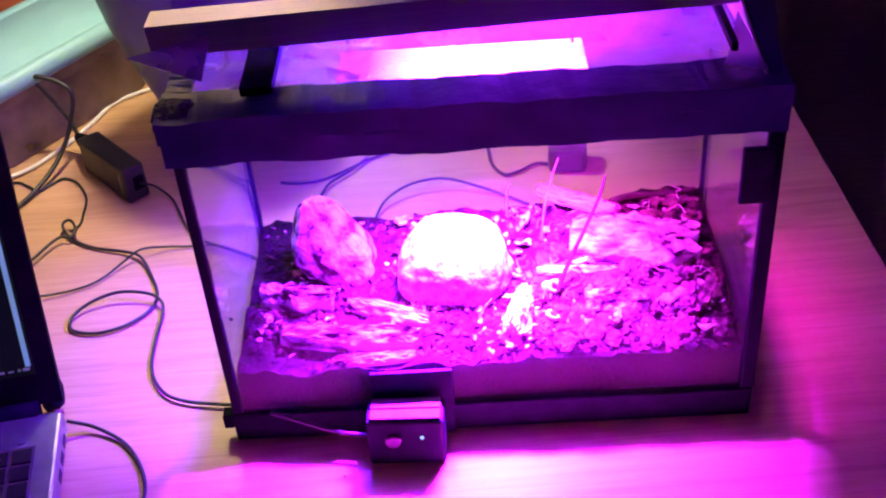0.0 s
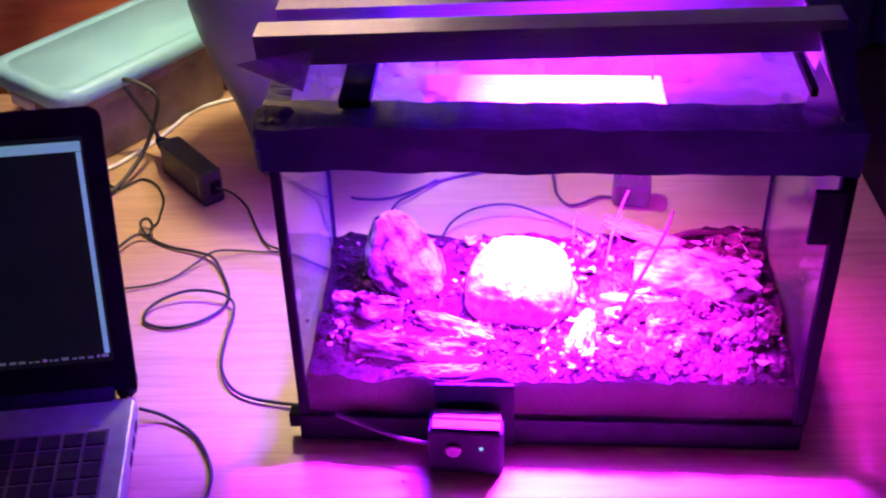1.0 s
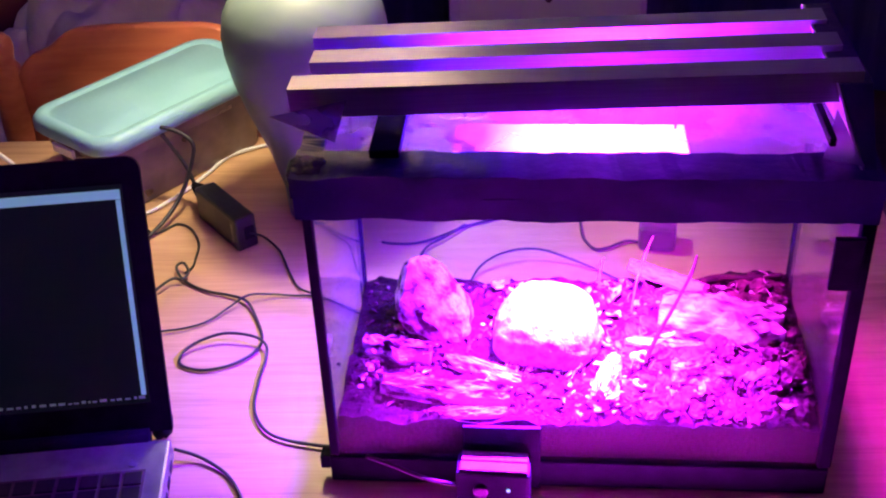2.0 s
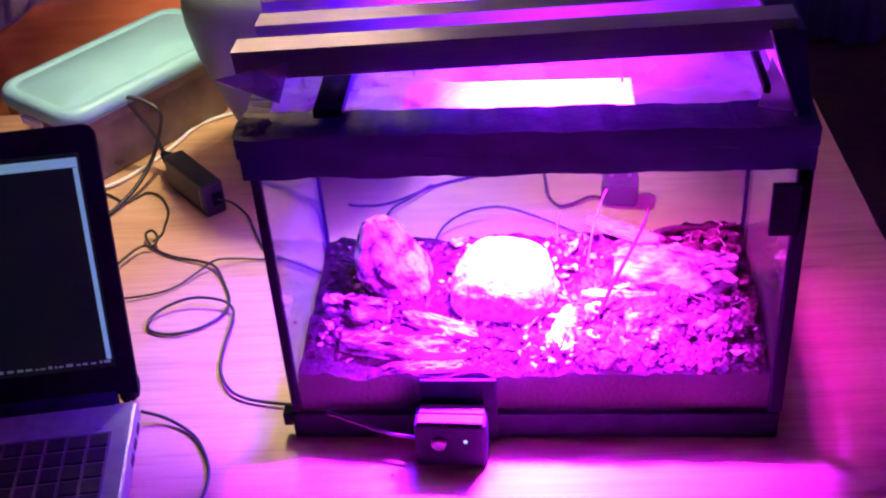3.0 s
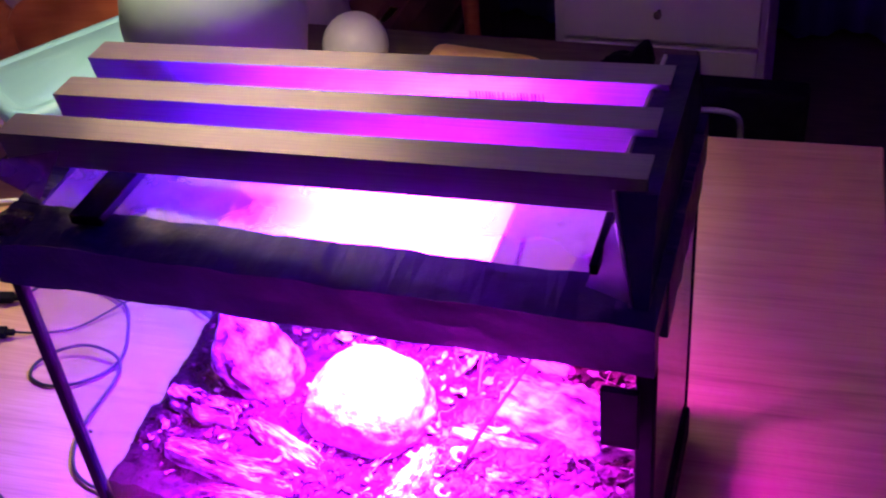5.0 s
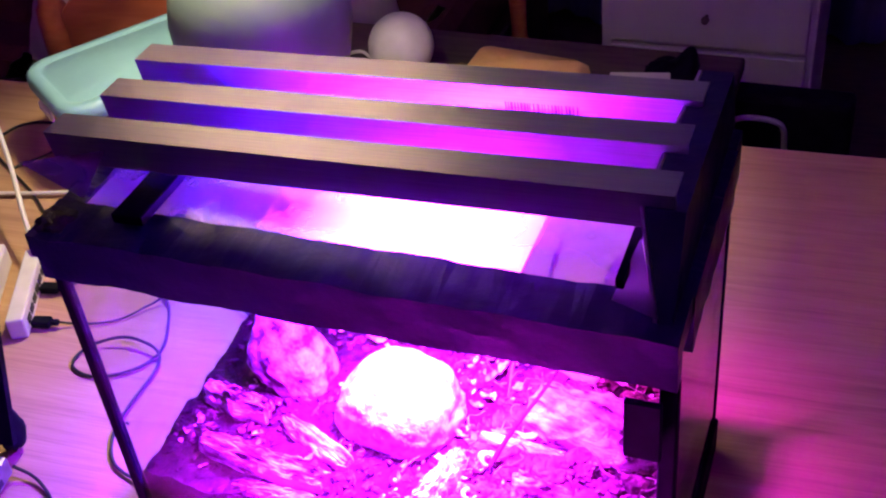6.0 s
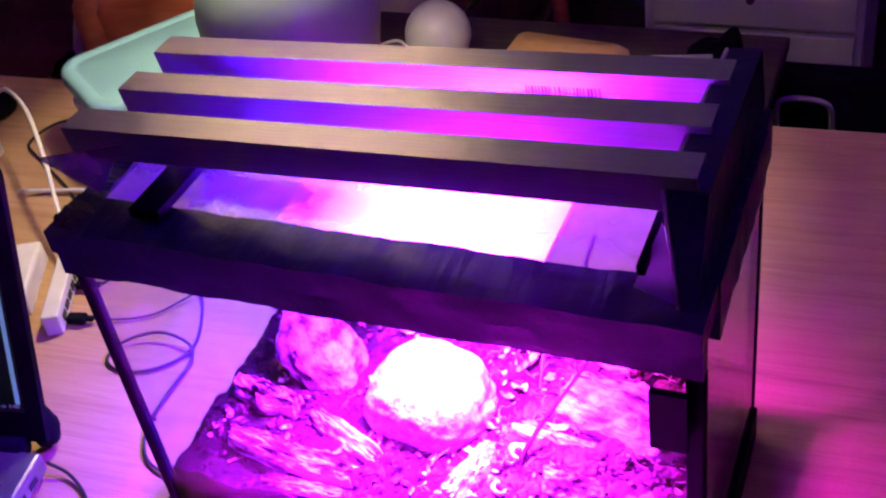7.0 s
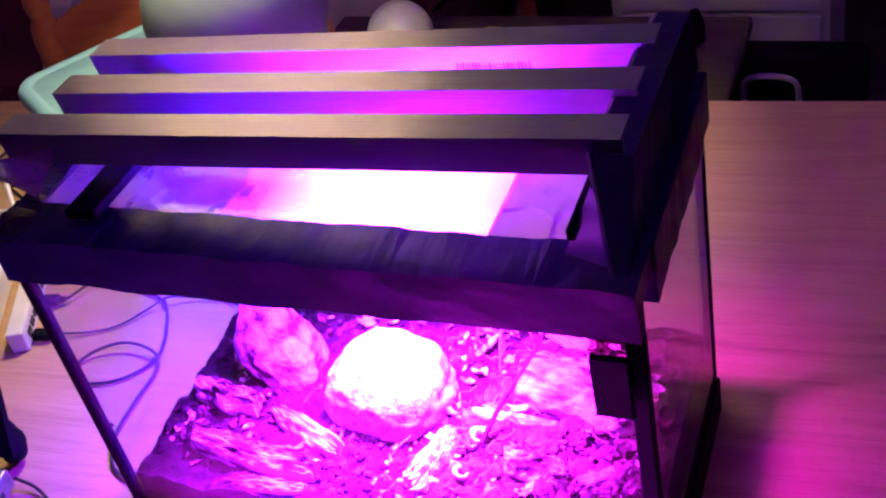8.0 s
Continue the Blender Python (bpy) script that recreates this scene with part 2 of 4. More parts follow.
CHAIRWOOD = surface("orange_varnished_pine", (0.40, 0.105, 0.048), (0.50, 0.150, 0.070), 0.35, scale=14, stretch=(0.5, 6, 6), bump=0.1, bump_scale=60)
CLOTH = surface("crumpled_linen", (0.58, 0.53, 0.50), (0.72, 0.66, 0.63), 0.95, scale=9, bump=0.5, bump_scale=60, depth=0.004)
DARKCLOTH = surface("dark_red_blanket", (0.07, 0.018, 0.018), (0.12, 0.032, 0.03), 0.95, scale=9, bump=0.5, bump_scale=80, depth=0.004)
# Blue cloth, its colour raised further to stand in for the grow light's veil.
DARKWALL = surface("veiled_blue_curtain", (0.14, 0.12, 0.52), (0.18, 0.16, 0.62), 0.9, scale=5, stretch=(6, 6, 0.4), bump=0.4, bump_scale=14, depth=0.01)
PAINT = surface("white_painted_wood", (0.72, 0.70, 0.69), (0.80, 0.78, 0.77), 0.5, scale=5, bump=0.1, bump_scale=90)
WALLPAINT = surface("plain_wall_paint", (0.58, 0.53, 0.51), (0.64, 0.59, 0.57), 0.9, scale=4, bump=0.15, bump_scale=160)
FLOORM = surface("dark_floor_boards", (0.07, 0.05, 0.04), (0.11, 0.08, 0.06), 0.5, scale=12, stretch=(1, 9, 1), bump=0.2)
AMBER = surface("glossy_orange_wrapper", (0.82, 0.47, 0.17), (0.88, 0.56, 0.25), 0.18, scale=20, bump=0.5, bump_scale=40, depth=0.004)
PAPER = surface("white_paper", (0.66, 0.64, 0.60), (0.72, 0.70, 0.66), 0.9, scale=30, bump=0.1)
MUTED = surface("pale_label", (0.55, 0.5, 0.52), (0.62, 0.57, 0.6), 0.6, scale=60, bump=0.05)
DULL = surface("dark_printed_label", (0.035, 0.028, 0.030), (0.055, 0.045, 0.046), 0.55, scale=260, bump=0.0)
PRINT = surface("grey_printed_panel", (0.17, 0.15, 0.15), (0.24, 0.21, 0.21), 0.6, scale=300, bump=0.0)
STRIP = surface("grey_rubber_strip", (0.10, 0.07, 0.08), (0.14, 0.10, 0.11), 0.7, scale=60, bump=0.05, specular=0.2)
INK = surface("dark_print", (0.03, 0.03, 0.03), (0.05, 0.05, 0.05), 0.7, bump=0)
DEVICE = surface("dark_grey_device", (0.016, 0.015, 0.018), (0.026, 0.024, 0.028), 0.42, bump=0.15, scale=80)
PANEL = led_glow("grow_light_diffuser", LED_POWER)


def shade_material():
    """Cream fabric shade that glows from the bulb inside it."""
    m, n, l, b = nodes_of("cream_fabric_shade")
    n.remove(b)
    df = n.new("ShaderNodeBsdfDiffuse")
    df.inputs["Color"].default_value = (0.74, 0.68, 0.60, 1)
    tl = n.new("ShaderNodeBsdfTranslucent")
    tl.inputs["Color"].default_value = (0.84, 0.76, 0.64, 1)
    co = n.new("ShaderNodeTexCoord")
    nz = n.new("ShaderNodeTexNoise")
    nz.inputs["Scale"].default_value = 90
    l.new(co.outputs["Object"], nz.inputs["Vector"])
    bp = n.new("ShaderNodeBump")
    bp.inputs["Strength"].default_value, bp.inputs["Distance"].default_value = 0.2, 0.001
    l.new(nz.outputs["Fac"], bp.inputs["Height"])
    l.new(bp.outputs["Normal"], df.inputs["Normal"])
    mx = n.new("ShaderNodeMixShader")
    mx.inputs["Fac"].default_value = 0.75
    l.new(df.outputs[0], mx.inputs[1])
    l.new(tl.outputs[0], mx.inputs[2])
    l.new(mx.outputs[0], n["Material Output"].inputs["Surface"])
    return m


SHADE = shade_material()


# ---- mesh helpers ----
def finish(name, bm, material, smooth=False, parent=None, m=None):
    me = bpy.data.meshes.new(name)
    bmesh.ops.recalc_face_normals(bm, faces=bm.faces)
    bm.to_mesh(me)
    bm.free()
    if smooth:
        for p in me.polygons:
            p.use_smooth = True
    me.materials.append(material)
    ob = new(name, me)
    if parent is not None:
        ob.parent = parent
    if m is not None:
        ob.matrix_basis = m
    return ob


def part(name, bm, material, parent, label="", smooth=False, m=None):
    ob = finish(name, bm, material, smooth, parent, m)
    return tagged(ob, label) if label else ob


def thing(name, m, label, category, group="", kind=""):
    ob = new(name)
    ob.empty_display_size = 0.02
    ob.matrix_basis = m
    return tagged(ob, label, category, group, kind)


def whole(name, bm, material, label, category, m=None, smooth=False, group="", kind=""):
    return tagged(finish(name, bm, material, smooth, None, m), label, category, group, kind)


def block(bm, lo, hi, bevel=0.0, m=None, segments=2):
    """A bevelled box between two corners, added to bm."""
    c = [(a + b) / 2 for a, b in zip(lo, hi)]
    s = [b - a for a, b in zip(lo, hi)]
    mm = (m or Matrix()) @ Matrix.LocRotScale(c, None, s)
    if not bevel:
        bmesh.ops.create_cube(bm, size=1, matrix=mm)
        return bm
    t = bmesh.new()
    bmesh.ops.create_cube(t, size=1, matrix=mm)
    bmesh.ops.bevel(t, geom=list(t.edges), offset=bevel, segments=segments, affect="EDGES", profile=0.5)
    join(bm, t)
    return bm


def join(bm, t):
    lookup = {v: bm.verts.new(v.co) for v in t.verts}
    for f in t.faces:
        bm.faces.new([lookup[v] for v in f.verts])
    t.free()


def box(lo, hi, bevel=0.0, m=None):
    return block(bmesh.new(), lo, hi, bevel, m)


def prism(profile, x0, x1):
    """A closed (y, z) profile drawn out along x."""
    bm = bmesh.new()
    a = [bm.verts.new((x0, y, z)) for y, z in profile]
    b = [bm.verts.new((x1, y, z)) for y, z in profile]
    bm.faces.new(a)
    bm.faces.new(list(reversed(b)))
    for i in range(len(profile)):
        j = (i + 1) % len(profile)
        bm.faces.new((a[i], b[i], b[j], a[j]))
    return bm


def lathe(profile, steps=40, cap=True):
    """A (radius, z) profile turned about z."""
    bm = bmesh.new()
    rings = []
    for r, z in profile:
        rings.append([bm.verts.new((r * math.cos(2 * math.pi * k / steps), r * math.sin(2 * math.pi * k / steps), z)) for k in range(steps)])
    for p, q in zip(rings, rings[1:]):
        for k in range(steps):
            bm.faces.new((p[k], p[(k + 1) % steps], q[(k + 1) % steps], q[k]))
    if cap:
        bm.faces.new(list(reversed(rings[0])))
        bm.faces.new(rings[-1])
    return bm


def smooth_line(points, steps=8):
    """A Catmull-Rom line through the points."""
    p = [Vector(a) for a in points]
    p = [2 * p[0] - p[1]] + p + [2 * p[-1] - p[-2]]
    out = []
    for i in range(1, len(p) - 2):
        a, b, c, d = p[i - 1:i + 3]
        for k in range(steps):
            t = k / steps
            out.append(0.5 * (2 * b + (c - a) * t + (2 * a - 5 * b + 4 * c - d) * t * t + (3 * b - a - 3 * c + d) * t ** 3))
    out.append(p[-2])
    return out


def tube(points, radius, sides=8, steps=8, taper=None):
    line = smooth_line(points, steps)
    bm = bmesh.new()
    rings = []
    side = Vector((0, 0, 1))
    for i, c in enumerate(line):
        d = (line[min(i + 1, len(line) - 1)] - line[max(i - 1, 0)]).normalized()
        u = side - d * side.dot(d)
        if u.length < 0.05:
            u = Vector((1, 0, 0)) - d * d.x
        u.normalize()
        v = d.cross(u)
        side = u
        r = radius if taper is None else radius + (taper - radius) * i / (len(line) - 1)
        rings.append([bm.verts.new(c + r * (math.cos(2 * math.pi * k / sides) * u + math.sin(2 * math.pi * k / sides) * v)) for k in range(sides)])
    for p, q in zip(rings, rings[1:]):
        for k in range(sides):
            bm.faces.new((p[k], p[(k + 1) % sides], q[(k + 1) % sides], q[k]))
    bm.faces.new(list(reversed(rings[0])))
    bm.faces.new(rings[-1])
    return bm


def flat(points, z):
    return [(x, y, z) for x, y in points]


def lump(radii, power=2.5, seed=0, rough=0.12, freq=2.0, sub=4, flat_base=None, lean=(0, 0), ridge=0.0):
    """An uneven boulder: a superellipsoid pushed about by noise at two scales."""
    bm = bmesh.new()
    bmesh.ops.create_icosphere(bm, subdivisions=sub, radius=1)
    off = Vector((seed * 7.3, seed * 3.1, seed * 5.7))
    for v in bm.verts:
        d = v.co.normalized()
        s = (abs(d.x) ** power + abs(d.y) ** power + abs(d.z) ** power) ** (-1 / power)
        k = 1 + rough * noise.noise(d * freq + off) + rough * 0.4 * noise.noise(d * freq * 3.3 + off) + ridge * abs(noise.noise(d * freq * 6 + off))
        p = d * s * k
        p = Vector((p.x * radii[0], p.y * radii[1], p.z * radii[2]))
        p.x += lean[0] * p.z
        p.y += lean[1] * p.z
        if flat_base is not None:
            p.z = max(p.z, flat_base)
        v.co = p
    return bm


# ---- the room ----
whole("floor", box((-2.4, -2.2, -0.80), (2.2, 2.5, -0.74)), FLOORM, "dark wooden floor boards of the room", "floor", kind="structure")
# Unseen ceiling and the walls close the room, kept pale to bounce light.
whole("ceiling", box((-2.4, -2.2, 1.72), (2.2, 2.5, 1.80)), PAINT, "plain white ceiling out of view, added to bounce light", "ceiling", kind="structure")
for nm, lo, hi in (("wall_north", (-2.4, 2.4, -0.74), (2.2, 2.5, 1.72)), ("wall_south", (-2.4, -2.2, -0.74), (2.2, -2.1, 1.72)),
                   ("wall_west", (-2.4, -2.1, -0.74), (-2.3, 2.4, 1.72)), ("wall_east", (2.1, -2.1, -0.74), (2.2, 2.4, 1.72))):
    whole(nm, box(lo, hi), WALLPAINT, "plain dim painted wall of the room", "wall", kind="structure")


def curtain():
    bm = bmesh.new()
    cols = []
    for i in range(161):
        x = -1.0 + 3.0 * i / 160
        y = 2.28 + 0.025 * math.sin(i * 0.55) + 0.012 * math.sin(i * 1.7 + 1)
        cols.append([bm.verts.new((x, y + d, z)) for d in (0, 0.012) for z in (-0.72, 1.6)])
    for a, b in zip(cols, cols[1:]):
        bm.faces.new((a[0], b[0], b[1], a[1]))
        bm.faces.new((a[2], a[3], b[3], b[2]))
        bm.faces.new((a[1], b[1], b[3], a[3]))
        bm.faces.new((a[0], a[2], b[2], b[0]))
    whole("curtain", bm, DARKWALL, "dark blue curtain hanging in folds on the far wall", "curtain", smooth=True)


curtain()


# ---- table ----
def table():
    t = thing("table", pose(0.568, 0.677, 0, 0, 0, 2.7), "pale oak veneered table under the terrarium and laptop", "table")
    part("tabletop", box((-1.27, -0.92, -0.028), (0, 0, 0), 0.003), WOOD, t)
    part("apron", box((-1.20, -0.86, -0.10), (-0.07, -0.06, -0.0285), 0.003), WOOD, t)
    for x in (-1.20, -0.13):
        for y in (-0.86, -0.12):
            part("leg", box((x, y, -0.74), (x + 0.06, y + 0.06, -0.1005), 0.004), WOOD, t)


table()


# ---- terrarium ----
W, D, RIM0, RIM1 = 0.42, 0.207, 0.275, 0.313


def rough_rail(lo, hi, axis, amount, seed, cuts=40):
    """A taped rail: a box cut along its length, with edges that wander a little."""
    bm = bmesh.new()
    rings = []
    for i in range(cuts + 1):
        t = i / cuts
        ring = []
        for a, b in ((0, 0), (1, 0), (1, 1), (0, 1)):
            p = [lo[k] + (hi[k] - lo[k]) * t if k == axis else 0 for k in range(3)]
            o = [k for k in range(3) if k != axis]
            p[o[0]] = hi[o[0]] if a else lo[o[0]]
            p[o[1]] = hi[o[1]] if b else lo[o[1]]
            q = Vector((t * 9 + seed, a * 3.7 + seed, b * 5.1))
            p[o[0]] += amount * 0.6 * noise.noise(q)
            p[o[1]] += amount * noise.noise(q + Vector((3, 1, 7))) + amount * 0.5 * noise.noise(q * 4)
            ring.append(bm.verts.new(p))
        rings.append(ring)
    for p, q in zip(rings, rings[1:]):
        for k in range(4):
            bm.faces.new((p[k], p[(k + 1) % 4], q[(k + 1) % 4], q[k]))
    bm.faces.new(rings[0])
    bm.faces.new(list(reversed(rings[-1])))
    return bm


def terrarium():
    t = thing("terrarium", pose(0, 0, 0), "small glass terrarium with black taped edges on the table", "terrarium")
    base = bmesh.new()
    block(base, (-0.003, -0.003, 0), (W + 0.003, 0.007, 0.029), 0.002)
    block(base, (-0.003, D - 0.007, 0), (W + 0.003, D + 0.003, 0.036), 0.002)
    block(base, (-0.003, 0.0072, 0), (0.006, D - 0.0072, 0.032), 0.002)
    block(base, (W - 0.006, 0.0072, 0), (W + 0.003, D - 0.0072, 0.038), 0.002)
    part("base_frame", base, BLACK, t, "black plastic base frame")
    part("bottom_pane", box((0.0065, 0.0075, 0.010), (W - 0.0065, D - 0.0075, 0.015)), GLASS, t)
    for nm, lo, hi in (("front_pane", (0.0065, 0.0, 0.0295), (W - 0.0065, 0.004, RIM0 + 0.02)), ("back_pane", (0.0065, D - 0.004, 0.0365), (W - 0.0065, D, RIM0 + 0.02)),
                       ("side_pane", (0.0, 0.0062, 0.0325), (0.004, D - 0.0062, RIM0 + 0.02)), ("side_pane", (W - 0.004, 0.0062, 0.0385), (W, D - 0.0062, RIM0 + 0.02))):
        part(nm, box(lo, hi), HAZY_GLASS if nm == "side_pane" else GLASS, t, "clear glass pane")
    for x0, x1, y0, y1, z0 in ((-0.002, 0.006, -0.002, 0.006, 0.0292), (W - 0.007, W + 0.0045, -0.002, 0.006, 0.0292),
                               (-0.001, 0.006, D - 0.006, D + 0.001, 0.0362), (W - 0.006, W + 0.001, D - 0.006, D + 0.001, 0.0382)):
        part("corner_strip", box((x0, y0, z0), (x1, y1, RIM0 + 0.001), 0.0015), BLACK, t, "black corner strip")
    part("front_rim", rough_rail((-0.006, -0.005, RIM0), (W + 0.004, 0.006, 0.2945), 0, 0.0022, 1.3, 60), TAPE, t, "black taped front rim")
    part("front_rim_top", rough_rail((-0.007, -0.008, 0.2952), (W + 0.004, 0.033, RIM1), 0, 0.003, 4.1, 70), TAPE, t, "wrinkled black tape over the rim")
    part("back_rim", rough_rail((-0.005, D - 0.02, RIM0), (W + 0.004, D + 0.006, RIM1), 0, 0.002, 7.7), TAPE, t)
    part("side_rim", rough_rail((-0.006, 0.0335, RIM0 + 0.002), (0.012, D - 0.0205, RIM1), 1, 0.002, 2.2), TAPE, t)
    part("side_rim", rough_rail((W - 0.012, 0.0335, RIM0 - 0.004), (W + 0.005, D - 0.0205, RIM1), 1, 0.002, 9.2), TAPE, t)
    part("corner_wrap", lump((0.0150, 0.0165, 0.0110), 3.0, 5, 0.16, 2.6, 5, ridge=0.10), CRUMPLE, t, "crumpled shiny black tape on the corner", True, pose(0.004, 0.013, 0.3035))
    part("lid_sheet", box((0.0125, 0.0335, 0.3085), (W - 0.0125, D - 0.021, 0.3105)), LID, t, "thin clear plastic lid sheet")
    part("clip", box((0.394, -0.0105, 0.219), (0.4165, -0.0055, 0.265), 0.001), BLACK, t, "black square of tape on the front pane")
    part("foot_clip", box((-0.012, 0.0, 0.012), (-0.0035, 0.012, 0.026), 0.001), BLACK, t, "small black clip")
    part("back_plate", box((0.115, -0.0075, 0.002), (0.181, -0.0035, 0.071), 0.001), BLACK, t, "upright black plate behind the control box")


terrarium()


# ---- hood with aluminium slats and the grow light ----
def light_hood():
    h = thing("light_hood", pose(0.0124, 0, 0, 0, -2.0, 0), "louvred aluminium light hood resting on the terrarium rim", "light hood")
    for x0, x1 in ((0.050, 0.073), (0.383, 0.388)):
        part("cross_bar", box((x0, 0.012, RIM1 + 0.003), (x1, 0.200, 0.3233), 0.001), BLACK, h, "black cross bar")
    wrap = bmesh.new()
    prof2 = ((0.006, 0.2995, 0.4085), (0.044, 0.3500, 0.3935), (0.120, 0.3490, 0.3945), (0.206, 0.3460, 0.3965), (0.216, 0.2995, 0.400))
    inner = [wrap.verts.new((x, y, z)) for y, z, x in prof2]
    outer = [wrap.verts.new((0.4165, y, z)) for y, z, x in prof2]
    wrap.faces.new(inner)
    wrap.faces.new(list(reversed(outer)))
    for k in range(5):
        wrap.faces.new((inner[k], outer[k], outer[(k + 1) % 5], inner[(k + 1) % 5]))
    part("end_wrap", wrap, TAPE, h, "end wrapped in black plastic film")
    lining = bmesh.new()
    near = [lining.verts.new((x - 0.0012, y, z)) for y, z, x in prof2]
    far = [lining.verts.new((x - 0.0030, y, z)) for y, z, x in prof2]
    lining.faces.new(near)
    lining.faces.new(list(reversed(far)))
    for k in range(5):
        lining.faces.new((near[k], far[k], far[(k + 1) % 5], near[(k + 1) % 5]))
    part("end_sheet", lining, MUTED, h, "pale plastic sheet inside the wrapped end")
    for sheet, a, b, c in ((FROST, (-0.024, 0.025, 0.3470), (0.031, 0.046, 0.3480), (0.024, 0.020, 0.3270)), (FROST_PALE, (0.380, 0.014, 0.3060), (0.4075, 0.005, 0.3040), (0.392, 0.038, 0.3330))):
        tri = bmesh.new()
        up = [tri.verts.new(p) for p in (a, b, c)]
        dn = [tri.verts.new((p[0], p[1] + 0.001, p[2] - 0.0012)) for p in (a, b, c)]
        tri.faces.new(up)
        tri.faces.new(list(reversed(dn)))
        for k in range(3):
            tri.faces.new((up[k], dn[k], dn[(k + 1) % 3], up[(k + 1) % 3]))
        part("corner_sheet", tri, sheet, h, "frosted plastic corner piece")
    for i, (y0, xa, xb, dz) in enumerate(((0.045, -0.013, 0.410, 0.004), (0.101, -0.006, 0.406, 0.000), (0.157, -0.013, 0.405, -0.003))):
        pr = ((y0, 0.3550), (y0 + 0.0245, 0.3550), (y0 + 0.0245, 0.3534), (y0 + 0.0045, 0.3534), (y0 + 0.0045, 0.3295), (y0 + 0.0030, 0.3295))
        s = part("slat", prism([(y, z + dz) for y, z in pr], xa, xb), ALU, h, "brushed aluminium angle slat")
        if i == 2:
            m = Matrix.Translation((0.262, y0 + 0.0023, 0.3470)) @ Matrix.Rotation(-math.pi / 2, 4, "X")
            part("sticker", box((0, 0.004, -0.0004), (0.075, 0.024, 0.0004)), MUTED, s, "pale sticker with a bar code", m=m)
            x = 0.012
            bars = bmesh.new()
            while x < 0.062:
                w = random.choice((0.0006, 0.001, 0.0016))
                block(bars, (x, 0.006, -0.0009), (x + w, 0.017, -0.0005))
                x += w + random.choice((0.0007, 0.0011, 0.0018))
            finish("bar_code", bars, INK, parent=s, m=m)
    p = thing("led_panel", pose(0.2025, 0.130, 0.262), "glowing magenta and blue grow light panel", "grow light")
    part("diffuser", box((-0.098, -0.038, -0.004), (0.098, 0.038, 0.004), 0.001), PANEL, p, "glowing frosted diffuser")
    # Added, unseen plate: keeps the diffuser from lighting the table below.
    part("glow_blocker", box((-0.0995, -0.0395, -0.0050), (0.0995, 0.0395, -0.0042)), DEVICE, p, "added dark plate that stops the panel's downward glow")
    for x in (-0.09, 0.09):
        part("hanger", tube(((x, 0.03, 0.0045), (x, 0.03, 0.02), (x, 0.03, 0.0462)), 0.0012, 6, 2), BLACK, p)
    part("lead", tube(((-0.082, -0.02, 0.005), (-0.088, -0.012, 0.012), (-0.1, 0.0, 0.008), (-0.13, 0.02, 0.02), (-0.15, 0.06, 0.04)), 0.002, 6, 6), CABLE, p)
    part("connector", box((-0.090, -0.026, 0.0045), (-0.078, -0.014, 0.012), 0.001), DEVICE, p)


light_hood()


# ---- soil and what lies on it ----
def ground_height(x, y):
    q = Vector((x * 22, y * 22, 0))
    return 0.066 + 0.05 * y + 0.012 * min(1.0, max(0.0, (x - 0.27) / 0.12)) * min(1.0, y / 0.10) + 0.008 * noise.noise(q) + 0.004 * noise.noise(q * 3.1) + 0.002 * noise.noise(q * 8)


def soil():
    bm = bmesh.new()
    nx, ny = 130, 64
    x0, x1, y0, y1 = 0.0068, W - 0.0068, 0.0048, D - 0.0048
    g = [[bm.verts.new((x0 + (x1 - x0) * i / nx, y0 + (y1 - y0) * j / ny, 0)) for j in range(ny + 1)] for i in range(nx + 1)]
    for row in g:
        for v in row:
            v.co.z = ground_height(v.co.x, v.co.y)
    for i in range(nx):
        for j in range(ny):
            bm.faces.new((g[i][j], g[i + 1][j], g[i + 1][j + 1], g[i][j + 1]))
    edge = [g[i][0] for i in range(nx + 1)] + [g[nx][j] for j in range(1, ny + 1)] + [g[i][ny] for i in range(nx - 1, -1, -1)] + [g[0][j] for j in range(ny - 1, 0, -1)]
    low = [bm.verts.new((v.co.x, v.co.y, 0.0155)) for v in edge]
    for k in range(len(edge)):
        j = (k + 1) % len(edge)
        bm.faces.new((edge[k], low[k], low[j], edge[j]))
    bm.faces.new(low)
    whole("soil", bm, SOIL, "dark damp soil filling the terrarium floor", "soil", kind="stuff")


soil()


